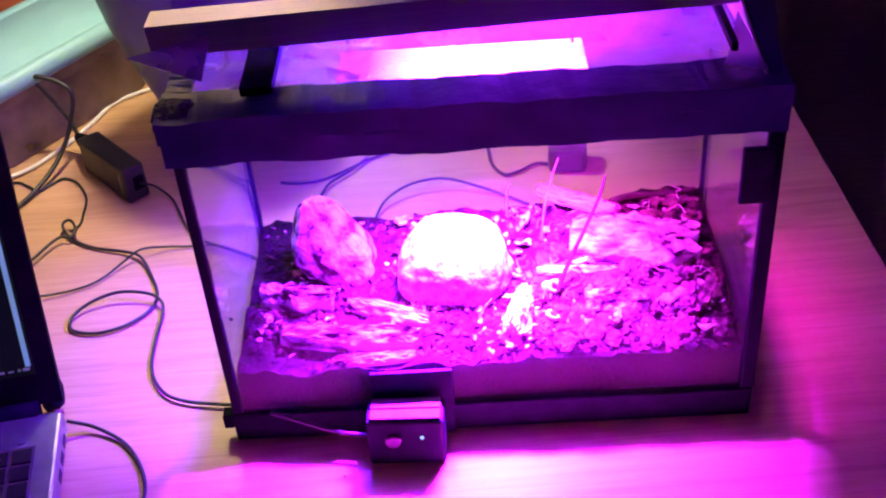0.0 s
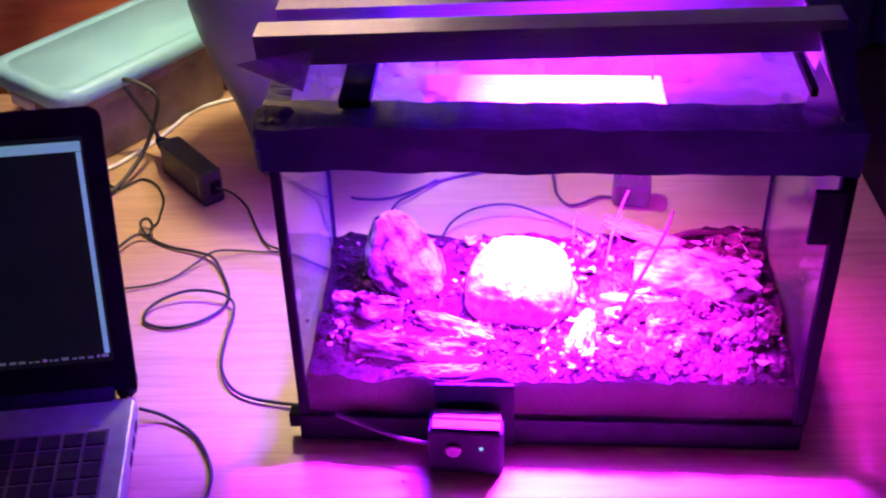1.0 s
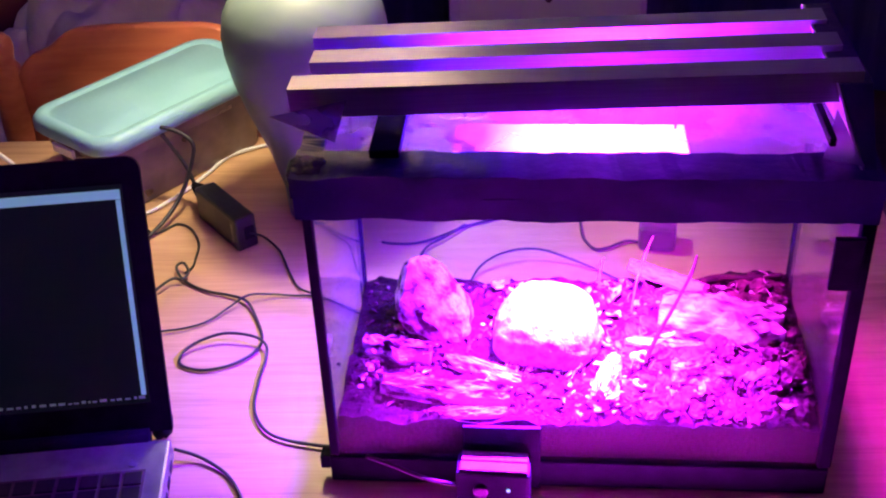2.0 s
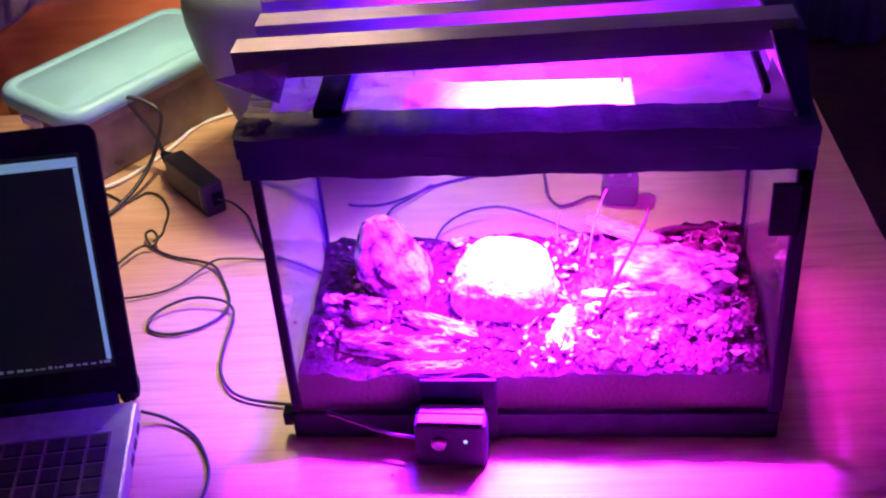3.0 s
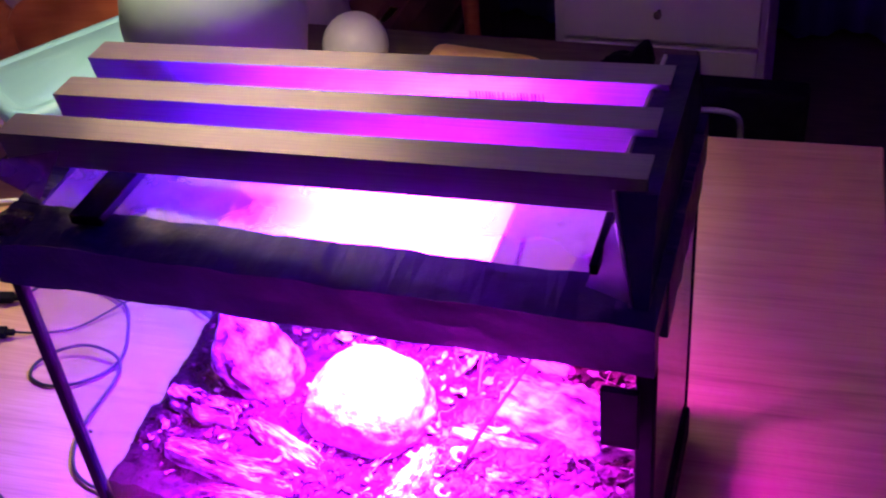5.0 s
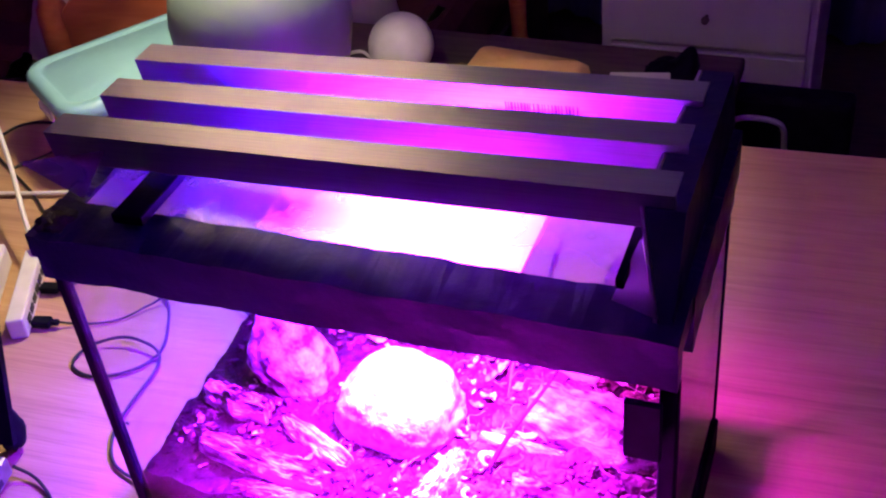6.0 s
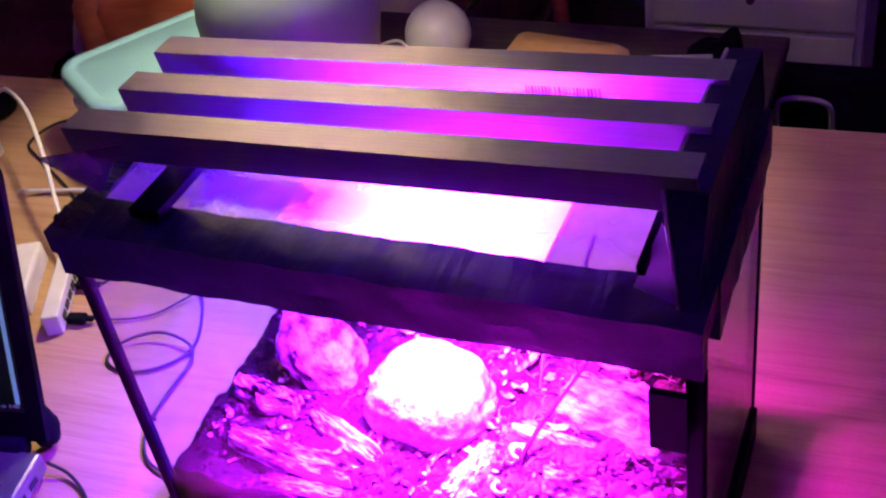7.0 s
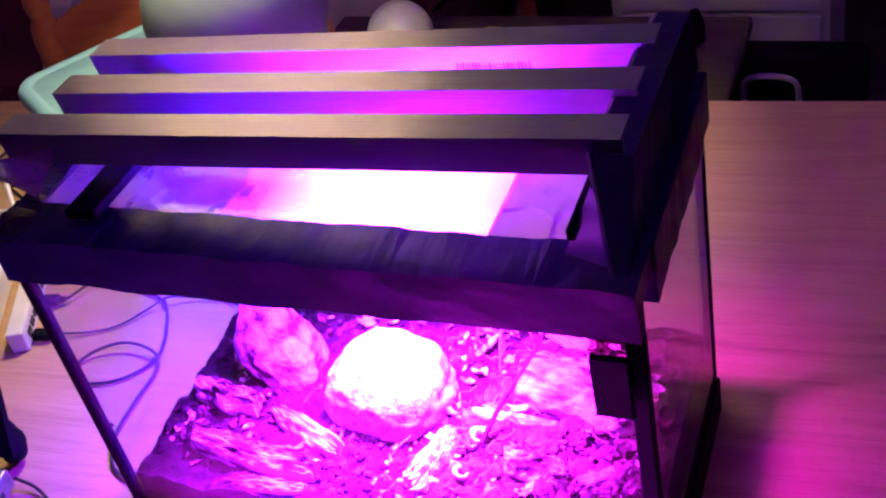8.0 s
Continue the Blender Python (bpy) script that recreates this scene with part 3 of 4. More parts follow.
def litter():
    """Loose bark chips and crumbs, each an angular shard, strewn over the soil."""
    rng = random.Random(5)
    bm = bmesh.new()
    clear = ((0.187, 0.115, 0.046, 0.042), (0.078, 0.134, 0.033, 0.028), (0.088, 0.042, 0.054, 0.013), (0.048, 0.092, 0.034, 0.014), (0.125, 0.070, 0.036, 0.018),
             (0.343, 0.130, 0.048, 0.027), (0.320, 0.060, 0.022, 0.012), (0.238, 0.054, 0.010, 0.024), (0.370, 0.055, 0.016, 0.012))
    for k in range(3000):
        x, y = rng.uniform(0.012, W - 0.012), rng.uniform(0.008, D - 0.012)
        if any(((x - a) / c) ** 2 + ((y - b) / d) ** 2 < 0.9 for a, b, c, d in clear):
            continue
        if x < 0.15 and rng.random() < (0.75 if y < 0.04 else 0.45):
            continue
        r = rng.choice((0.0008, 0.0011, 0.0016, 0.0022, 0.003, 0.0042)) * (1.25 if x > 0.25 else 1.0)
        t = bmesh.new()
        bmesh.ops.create_icosphere(t, subdivisions=1, radius=1)
        e = Matrix.LocRotScale((x, y, ground_height(x, y) + r * 0.3), Euler((rng.uniform(-0.6, 0.6), rng.uniform(-0.6, 0.6), rng.uniform(0, 6.3))),
                               (r * rng.uniform(0.9, 1.7), r * rng.uniform(0.6, 1.1), r * rng.uniform(0.25, 0.7)))
        for v in t.verts:
            v.co = e @ (v.co * rng.uniform(0.6, 1.2))
        join(bm, t)
    whole("bark_litter", bm, CHIP, "loose bark chips and crumbs strewn over the soil", "bark litter", kind="stuff")


litter()


def flake(bm, m, L, w, h, rng, points=9):
    """A thin ragged scrap: a jagged outline with a curl, and a back face under it."""
    curl, twist = rng.uniform(-0.5, 0.9), rng.uniform(-0.5, 0.5)
    top, low = [], []
    for k in range(points):
        a = 2 * math.pi * (k + rng.uniform(-0.3, 0.3)) / points
        r = rng.uniform(0.45, 1.15)
        x, y = r * math.cos(a) * L, r * math.sin(a) * w
        z = curl * x * x / L * 0.7 + twist * x * y / L + rng.uniform(-0.3, 0.3) * h
        top.append(bm.verts.new(m @ Vector((x, y, z + h))))
        low.append(bm.verts.new(m @ Vector((x * 0.94, y * 0.94, z - h))))
    mid, back = bm.verts.new(m @ Vector((0, 0, h * 1.6))), bm.verts.new(m @ Vector((0, 0, -h)))
    for k in range(points):
        j = (k + 1) % points
        bm.faces.new((top[k], top[j], mid))
        bm.faces.new((low[j], low[k], back))
        bm.faces.new((top[k], low[k], low[j], top[j]))


def slivers():
    """Ragged flakes of bark and leaf, lying every way, thicker past the boulder."""
    rng = random.Random(17)
    bm = bmesh.new()
    for k in range(720):
        x, y = rng.uniform(0.016, W - 0.016), rng.uniform(0.012, D - 0.014)
        if x < 0.13 and rng.random() < 0.65 or x > 0.30 and rng.random() < 0.5 or rng.random() < 0.4 and (x < 0.2 or y < 0.03):
            continue
        L = rng.choice((0.002, 0.003, 0.004, 0.0055, 0.008))
        w = L * rng.uniform(0.25, 0.75)
        m = Matrix.LocRotScale((x, y, ground_height(x, y) + rng.uniform(0.0015, 0.005)), Euler((rng.uniform(-0.7, 0.7), rng.uniform(-0.5, 0.5), rng.uniform(0, 6.3))), None)
        flake(bm, m, L, w, rng.uniform(0.0003, 0.0007), rng, rng.choice((7, 9, 11)))
    whole("bark_flakes", bm, SLIVER, "ragged pale flakes of bark and dead leaf", "bark litter", kind="stuff")


slivers()
rng = random.Random(23)
for k in range(130):
    cx, cy = rng.uniform(0.245, 0.405), rng.choice((rng.uniform(0.014, 0.10), rng.uniform(0.014, 0.10), rng.uniform(0.10, 0.19)))
    if abs(cx - 0.238) < 0.02 and cy > 0.03 or abs(cx - 0.32) < 0.025 and abs(cy - 0.06) < 0.015:
        continue
    r = rng.uniform(0.004, 0.0095)
    whole("bark_nugget", lump((r * rng.uniform(0.9, 1.3), r, r * rng.uniform(0.55, 0.8)), 2.6, 40 + k, 0.42, 2.2, 3, ridge=0.12), NUGGET, "knobbly dark nugget of bark", "bark",
          pose(cx, cy, ground_height(cx, cy) + r * 0.25, rng.uniform(-20, 20), rng.uniform(-20, 20), rng.uniform(0, 360)), group="bark nuggets")

def dome_stone():
    bm = lump((0.0485, 0.0455, 0.0355), 2.6, 2, 0.10, 1.3, 5, ridge=0.015)
    for v in bm.verts:
        k = 1 - 0.17 * max(-0.1, v.co.z / 0.038)
        v.co.x *= k
        v.co.y *= k
        d = v.co.normalized()
        v.co += d * 0.0008 * (noise.noise(v.co * 160) + 0.6 * noise.noise(v.co * 330))
    return bm


whole("boulder", dome_stone(), STONE, "large pale grey squarish stone lying in the terrarium", "stone",
      pose(0.186, 0.115, 0.0865, 0, 0, -8), True)


def cone_stone():
    bm = lump((0.034, 0.029, 0.047), 2.3, 9, 0.16, 1.5, 5, lean=(-0.22, 0.12), ridge=0.03)
    for v in bm.verts:
        k = 1 - 0.42 * max(0, v.co.z / 0.046)
        v.co.x = (v.co.x + 0.22 * v.co.z) * k - 0.22 * v.co.z
        v.co.y *= k
    whole("boulder", bm, STONE2, "upright brown pear-shaped stone beside the boulder", "stone", pose(0.079, 0.134, 0.096), True)


cone_stone()

def bark(centre, size, turn, seed, label, tilt=(0, 0), material=BARK):
    """A split piece of bark: a curved slab with fibres along it and ragged ends."""
    bm = bmesh.new()
    nx, ny = 48, 16
    top, low = [], []
    for i in range(nx + 1):
        u = i / nx * 2 - 1
        a, b = [], []
        for j in range(ny + 1):
            v = j / ny * 2 - 1
            end = 1 + 0.16 * noise.noise(Vector((v * 3.1, seed, math.copysign(2, u))))
            wid = (1 - 0.35 * abs(u) ** 3) * (1 + 0.25 * noise.noise(Vector((u * 2.2, seed * 1.7, math.copysign(1, v)))))
            x, y = u * size[0] * end, v * size[1] * wid
            fib = 0.30 * noise.noise(Vector((u * 3.5, v * 3.2 + seed, seed))) + 0.16 * noise.noise(Vector((u * 5, v * 7, seed * 2))) + 0.08 * noise.noise(Vector((u * 11, v * 22, seed * 3)))
            z = size[2] * (math.sqrt(max(0, 1 - v * v * 0.92)) * 0.9 + fib)
            a.append(bm.verts.new((x, y, z)))
            b.append(bm.verts.new((x, y, min(z - 0.001, -0.2 * size[2]))))
        top.append(a)
        low.append(b)
    for i in range(nx):
        for j in range(ny):
            bm.faces.new((top[i][j], top[i + 1][j], top[i + 1][j + 1], top[i][j + 1]))
            bm.faces.new((low[i][j], low[i][j + 1], low[i + 1][j + 1], low[i + 1][j]))
    for i in range(nx):
        bm.faces.new((top[i][0], low[i][0], low[i + 1][0], top[i + 1][0]))
        bm.faces.new((top[i][ny], top[i + 1][ny], low[i + 1][ny], low[i][ny]))
    for j in range(ny):
        bm.faces.new((top[0][j], top[0][j + 1], low[0][j + 1], low[0][j]))
        bm.faces.new((top[nx][j], low[nx][j], low[nx][j + 1], top[nx][j + 1]))
    z = ground_height(centre[0], centre[1]) + 0.001 + (centre[2] if len(centre) > 2 else 0)
    whole("bark_piece", bm, material, label, "bark", pose(centre[0], centre[1], z, tilt[0], tilt[1], turn), False, "bark pieces in the terrarium")


bark((0.098, 0.037), (0.057, 0.0115, 0.014), -7, 1.0, "long split piece of pale bark lying on the soil")
bark((0.050, 0.088), (0.031, 0.0115, 0.017), -10, 2.0, "short pale bark piece in front of the upright stone")
bark((0.130, 0.068), (0.038, 0.0095, 0.009), -24, 3.0, "splintered pale bark sliver beside the boulder")
bark((0.238, 0.056), (0.027, 0.011, 0.019), 74, 10.0, "oblong chalky pale chunk of bark lying on the litter", (0, 0), PALE_BARK)
bark((0.118, 0.014), (0.034, 0.006, 0.006), 3, 4.0, "thin strip of bark near the front pane")
bark((0.343, 0.130), (0.054, 0.029, 0.021), -12, 5.0, "broad dark slab of bark on the litter")
bark((0.320, 0.060), (0.025, 0.013, 0.017), -15, 6.0, "small ragged chunk of bark")
bark((0.298, 0.188, 0.010), (0.036, 0.0075, 0.009), -24, 7.0, "pale stick of split bark by the back pane", (0, 6), PALE_BARK)
bark((0.290, 0.101, 0.003), (0.033, 0.0045, 0.006), -3, 8.0, "short pale peeled stick", (0, 0), PALE_BARK)
bark((0.370, 0.055), (0.018, 0.011, 0.009), 30, 9.0, "knobbly bark chunk by the side pane")


def shard(x, y, size, turn, seed, tilt):
    bm = bmesh.new()
    flake(bm, Matrix.Identity(4), size, size * 0.62, 0.0006, random.Random(seed), 13)
    whole("leaf_scrap", bm, SCRAP, "curled pale scrap of dead leaf", "leaf", pose(x, y, ground_height(x, y) + 0.006, tilt, tilt * 0.6, turn), group="leaf scraps")


rng = random.Random(11)
for k in range(26):
    shard(rng.choice((rng.uniform(0.24, 0.40), rng.uniform(0.13, 0.26))), rng.uniform(0.02, 0.19), rng.uniform(0.005, 0.011), rng.uniform(0, 360), 20 + k, rng.uniform(-45, 45))


def ring_shell(x, y, turn):
    pts = [(0.0046 * math.cos(a), 0.0046 * math.sin(a), 0.0) for a in [k * 0.42 for k in range(12)]]
    whole("shell_curl", tube(pts, 0.0024, 8, 4, 0.0014), SHELL, "small pale curled shell ring on the litter", "shell",
          pose(x, y, ground_height(x, y) + 0.008, 25, 0, turn), True, "curled shells")


whole("shell", lump((0.0052, 0.0050, 0.0046), 2.1, 31, 0.08, 2.0, 3), SHELL, "small round white shell on the litter", "shell", pose(0.264, 0.087, ground_height(0.264, 0.087) + 0.006), True)
for x, y, a in ((0.270, 0.080, 20), (0.266, 0.046, 110)):
    ring_shell(x, y, a)

whole("twig", tube(((0.272, 0.078, 0.076), (0.284, 0.092, 0.098), (0.296, 0.104, 0.116), (0.312, 0.125, 0.138), (0.318, 0.138, 0.15)), 0.0022, 7, 6, 0.0012), TWIG,
      "dark bent twig leaning up from the litter", "twig", group="twigs")
whole("twig", tube(((0.264, 0.150, 0.078), (0.268, 0.156, 0.11), (0.276, 0.162, 0.14), (0.281, 0.166, 0.152)), 0.0009, 6, 6, 0.0006), STRAW,
      "thin pale straw standing upright in the litter", "twig", group="twigs")
whole("twig", tube(((0.318, 0.178, 0.088), (0.345, 0.185, 0.094), (0.375, 0.188, 0.092), (0.407, 0.190, 0.095)), 0.004, 8, 6, 0.002), TWIG,
      "reddish twig lying along the back pane", "twig", group="twigs")
whole("twig", tube(((0.235, 0.185, 0.08), (0.236, 0.188, 0.105), (0.239, 0.19, 0.112)), 0.0012, 6, 6, 0.0008), STRAW,
      "short pale stalk standing by the boulder", "twig", group="twigs")


def roots():
    """Fine pale rootlets and stalks over the litter."""
    rng = random.Random(3)
    bm = bmesh.new()
    for k in range(85):
        x, y = rng.uniform(0.19, W - 0.03), rng.uniform(0.02, D - 0.02)
        a = rng.uniform(0, 6.3)
        L = rng.uniform(0.008, 0.026)
        z = ground_height(x, y) + 0.005
        pts = [(x + L * s * math.cos(a + 0.8 * s * rng.uniform(-1, 1)), y + L * s * math.sin(a + 0.8 * s * rng.uniform(-1, 1)), z + 0.006 * math.sin(3 * s) * rng.random()) for s in (0, 0.35, 0.7, 1)]
        pts = [(min(max(p[0], 0.01), W - 0.01), min(max(p[1], 0.008), D - 0.01), p[2]) for p in pts]
        join(bm, tube(pts, rng.uniform(0.0002, 0.00042), 5, 3))
    whole("rootlets", bm, STRAW, "fine dry rootlets and stalks over the litter", "roots", kind="stuff")


roots()


whole("crumb", lump((0.0013, 0.0010, 0.0008), 2.2, 3, 0.3, 2, 2), INK, "dark crumb lying on the table", "crumb", pose(0.090, -0.049, 0.0006))
whole("crumb", lump((0.0016, 0.0005, 0.0018), 2.2, 6, 0.3, 2, 2), INK, "dark speck stuck on the glass pane", "crumb", pose(0.014, -0.0003, 0.131))


# ---- control box in front ----
def control_box():
    t = thing("control_box", pose(0.142, -0.0245, 0, 0, 0, -2), "small dark plug-in control box standing before the terrarium", "control box")
    part("body", box((-0.031, -0.0145, 0), (0.031, 0.0135, 0.048), 0.003), BLACK, t)
    part("top_strip", box((-0.0275, -0.012, 0.0482), (0.0285, -0.002, 0.0502), 0.0008), STRIP, t, "pale top strip")
    part("top_strip", box((-0.0275, 0.0, 0.0482), (0.0285, 0.011, 0.0502), 0.0008), STRIP, t, "pale top strip")
    part("knob", lathe(((0.0065, 0), (0.0065, 0.003), (0.005, 0.004)), 20), DEVICE, t, "round grey button", m=pose(-0.010, -0.0146, 0.029, 90))
    part("indicator", lathe(((0.0016, 0), (0.0016, 0.001)), 10), glow("green_indicator", (0.2, 0.9, 0.6), 0.6), t, "tiny lit indicator", m=pose(0.013, -0.0146, 0.031, 90))


control_box()


# ---- cables ----
def cable(name, pts, r, label, material=None, smooth=True):
    return whole(name, tube(pts, r, 8, 8), material or CABLE, label, "cable", smooth=smooth)


cable("cable", ((0.03, -0.006, 0.034), (0.055, -0.010, 0.026), (0.085, -0.020, 0.022), (0.112, -0.026, 0.022)), 0.0018, "short black cable running to the control box")
cable("cable", ((-0.005, 0.035, 0.006), (-0.019, 0.037, 0.004), (-0.055, 0.044, 0.004), (-0.077, 0.058, 0.004), (-0.092, 0.087, 0.004), (-0.096, 0.126, 0.004), (-0.096, 0.160, 0.004),
                (-0.099, 0.178, 0.008), (-0.114, 0.188, 0.011), (-0.144, 0.192, 0.011), (-0.171, 0.182, 0.007), (-0.184, 0.165, 0.004), (-0.180, 0.149, 0.003), (-0.157, 0.142, 0.003),
                (-0.130, 0.151, 0.003), (-0.111, 0.171, 0.003), (-0.107, 0.195, 0.003), (-0.121, 0.230, 0.003), (-0.136, 0.255, 0.006), (-0.158, 0.268, 0.004), (-0.186, 0.277, 0.003),
                (-0.209, 0.290, 0.003), (-0.223, 0.303, 0.005), (-0.229, 0.315, 0.009), (-0.222, 0.319, 0.011), (-0.213, 0.305, 0.010), (-0.216, 0.293, 0.007), (-0.230, 0.290, 0.008), (-0.252, 0.2465, 0.007)), 0.0016, "black cable lying in a loop and a knot on the table")
cable("cable", ((-0.228, 0.198, 0.007), (-0.214, 0.203, 0.004), (-0.190, 0.211, 0.003), (-0.170, 0.224, 0.003), (-0.152, 0.247, 0.005), (-0.135, 0.261, 0.010), (-0.112, 0.270, 0.005), (-0.090, 0.271, 0.003),
                (-0.065, 0.271, 0.003), (-0.046, 0.264, 0.003), (-0.027, 0.252, 0.003), (-0.008, 0.240, 0.003), (0.02, 0.232, 0.003), (0.06, 0.25, 0.003)), 0.0012, "thin black cable from the hub passing behind the terrarium")
cable("cable", flat(((-0.219, 0.312), (-0.214, 0.324), (-0.215, 0.340), (-0.219, 0.372), (-0.236, 0.403), (-0.255, 0.414), (-0.267, 0.402), (-0.277, 0.392), (-0.293, 0.403), (-0.312, 0.412), (-0.37, 0.40), (-0.44, 0.38)), 0.0022), 0.0014, "thin black wire curling on the table")
cable("cable", ((-0.46, 0.372, 0.007), (-0.38, 0.392, 0.006), (-0.335, 0.408, 0.006), (-0.304, 0.431, 0.004), (-0.285, 0.457, 0.003), (-0.262, 0.500, 0.003), (-0.247, 0.538, 0.003), (-0.229, 0.581, 0.003), (-0.18, 0.612, 0.003), (-0.10, 0.62, 0.003)), 0.0025, "white cable along the foot of the storage box", WCABLE)
cable("cable", ((-0.155, 0.366, 0.022), (-0.139, 0.369, 0.014), (-0.121, 0.358, 0.004), (-0.111, 0.338, 0.003), (-0.100, 0.313, 0.003), (-0.086, 0.287, 0.003), (-0.066, 0.268, 0.008), (-0.045, 0.258, 0.006), (-0.018, 0.240, 0.007), (0.02, 0.220, 0.003)), 0.0014, "black lead from the power adapter")
cable("cable", ((-0.150, 0.018, 0.013), (-0.129, 0.017, 0.006), (-0.105, 0.004, 0.003), (-0.089, -0.013, 0.003), (-0.075, -0.039, 0.003), (-0.070, -0.063, 0.003), (-0.073, -0.09, 0.003), (-0.09, -0.15, 0.003)), 0.0016, "black cable plugged into the laptop side")
cable("cable", ((-0.243, 0.464, 0.026), (-0.255, 0.474, 0.050), (-0.272, 0.476, 0.080), (-0.280, 0.472, 0.101), (-0.258, 0.470, 0.098), (-0.238, 0.464, 0.086), (-0.240, 0.460, 0.064),
                (-0.254, 0.440, 0.028), (-0.272, 0.400, 0.009), (-0.298, 0.350, 0.003), (-0.335, 0.310, 0.003)), 0.0026, "thick black power cord looping up against the storage box")
cable("cable", flat(((-0.005, 0.380), (0.007, 0.377), (0.033, 0.378), (0.057, 0.390), (0.088, 0.414), (0.120, 0.430), (0.18, 0.45)), 0.0022), 0.0016, "thin cable on the table behind the terrarium")
cable("cable", flat(((0.030, 0.31), (0.042, 0.346), (0.050, 0.369), (0.067, 0.387), (0.090, 0.416)), 0.0050), 0.0016, "thin cable crossing behind the terrarium")
cable("cable", ((0.100, 0.28, 0.003), (0.104, 0.307, 0.004), (0.112, 0.325, 0.008), (0.130, 0.341, 0.012), (0.154, 0.350, 0.014), (0.179, 0.350, 0.014), (0.210, 0.342, 0.008), (0.241, 0.327, 0.003), (0.262, 0.310, 0.003)), 0.0014, "black cable arching over the table behind the terrarium")
cable("cable", flat(((0.222, 0.45), (0.224, 0.42), (0.227, 0.390), (0.239, 0.369), (0.254, 0.372), (0.274, 0.386), (0.290, 0.384)), 0.003), 0.0018, "black lead of the power brick")
cable("cable", ((-0.300, 0.268, 0.028), (-0.330, 0.300, 0.05), (-0.385, 0.36, 0.075), (-0.46, 0.43, 0.085), (-0.52, 0.465, 0.085), (-0.548, 0.455, 0.064), (-0.553, 0.438, 0.046)), 0.0028, "white charger cable arching to the hub", WCABLE)
cable("cable", flat(((-0.46, 0.43), (-0.43, 0.48), (-0.46, 0.53), (-0.51, 0.52), (-0.52, 0.47), (-0.48, 0.44), (-0.40, 0.39), (-0.34, 0.34)), 0.003), 0.0018, "coil of thin black cable on the table")


def usb_plug(x, y, turn):
    t = thing("usb_plug", pose(x, y, 0.0, 0, 0, turn), "black moulded cable plug in the white hub", "plug", "plugs in the hub")
    part("body", box((0.0, -0.006, 0.003), (0.020, 0.006, 0.011), 0.0018), BLACK, t)
    part("collar", box((0.0202, -0.003, 0.0045), (0.028, 0.003, 0.0095), 0.001), BLACK, t)


usb_plug(-0.256, 0.1915, 12)
usb_plug(-0.280, 0.240, 12)


def hub():
    t = thing("usb_hub", pose(-0.2515, 0.176, 0, 0, 0, 26), "slim white plastic hub bar with ports along its side", "hub")
    part("body", box((-0.018, 0.0, 0.0), (0.0, 0.118, 0.024), 0.002), WHITE, t)
    for k in range(7):
        part("port", box((0.0001, 0.012 + 0.0155 * k, 0.008), (0.0012, 0.023 + 0.0155 * k, 0.015)), INK, t, "dark port slot")


hub()
whole("white_box", box((-0.07, -0.05, 0), (0.0, 0.045, 0.028), 0.004), WHITE, "white plastic router box behind the laptop", "router", pose(-0.325, 0.236, 0, 0, 0, 26))


def charger():
    t = thing("charger", pose(-0.552, 0.43, 0, 0, 0, 10), "white phone charger plug on the table", "charger")
    part("body", box((-0.013, -0.018, 0), (0.013, 0.018, 0.042), 0.004), WHITE, t)
    part("pin", box((-0.010, -0.030, 0.020), (-0.006, -0.0182, 0.025), 0.001), ALU, t)
    part("pin", box((0.006, -0.030, 0.020), (0.010, -0.0182, 0.025), 0.001), ALU, t)


charger()


def headphones():
    t = thing("headphones", pose(-0.63, 0.475, 0.0, 0, 0, 20), "black headphones with round ear pads", "headphones")
    for s in (-1, 1):
        part("ear_pad", lathe(((0.022, 0.0), (0.036, 0.004), (0.038, 0.014), (0.032, 0.024), (0.02, 0.028)), 28), BLACK, t, m=pose(0.02 * s, 0.045 * s, 0.001), smooth=True)
    part("headband", tube(((0.02, 0.045, 0.029), (-0.03, 0.06, 0.05), (-0.075, 0.0, 0.055), (-0.06, -0.05, 0.045), (-0.02, -0.045, 0.029)), 0.006, 8, 8), BLACK, t, smooth=True)


headphones()


# ---- power adapters ----
def adapter():
    t = thing("power_adapter", pose(-0.190, 0.404, 0, 0, 0, -48), "black laptop power adapter brick standing on its edge on the table", "adapter")
    part("body", box((-0.0495, -0.0148, 0), (0.0495, 0.0118, 0.0425), 0.003), DEVICE, t)
    part("end_cap", box((-0.058, -0.0115, 0.008), (-0.0494, 0.0095, 0.038), 0.003), DEVICE, t)
    part("cord_neck", lathe(((0.0100, 0), (0.0088, 0.008), (0.0045, 0.024)), 14), BLACK, t, m=pose(-0.0578, 0, 0.026, 0, -90, 0))
    part("label", box((0.0, -0.0152, 0.007), (0.034, -0.0149, 0.036)), DULL, t, "dark grey print label")
    part("warning_mark", box((0.037, -0.0152, 0.010), (0.042, -0.0149, 0.034)), PRINT, t, "pale grey printed panel")
    part("socket", box((0.0494, -0.005, 0.014), (0.0525, 0.007, 0.030), 0.001), BLACK, t)


adapter()


def brick():
    t = thing("power_brick", pose(0.309, 0.384, 0, 0, 0, -6), "dark plug-in transformer on the table behind the terrarium", "adapter")
    part("body", box((-0.021, -0.018, 0), (0.021, 0.018, 0.030), 0.006), DEVICE, t)
    part("prong", box((-0.012, 0.0, 0.0302), (-0.008, 0.004, 0.044), 0.001), ALU, t)
    part("prong", box((0.008, 0.0, 0.0302), (0.012, 0.004, 0.044), 0.001), ALU, t)


brick()


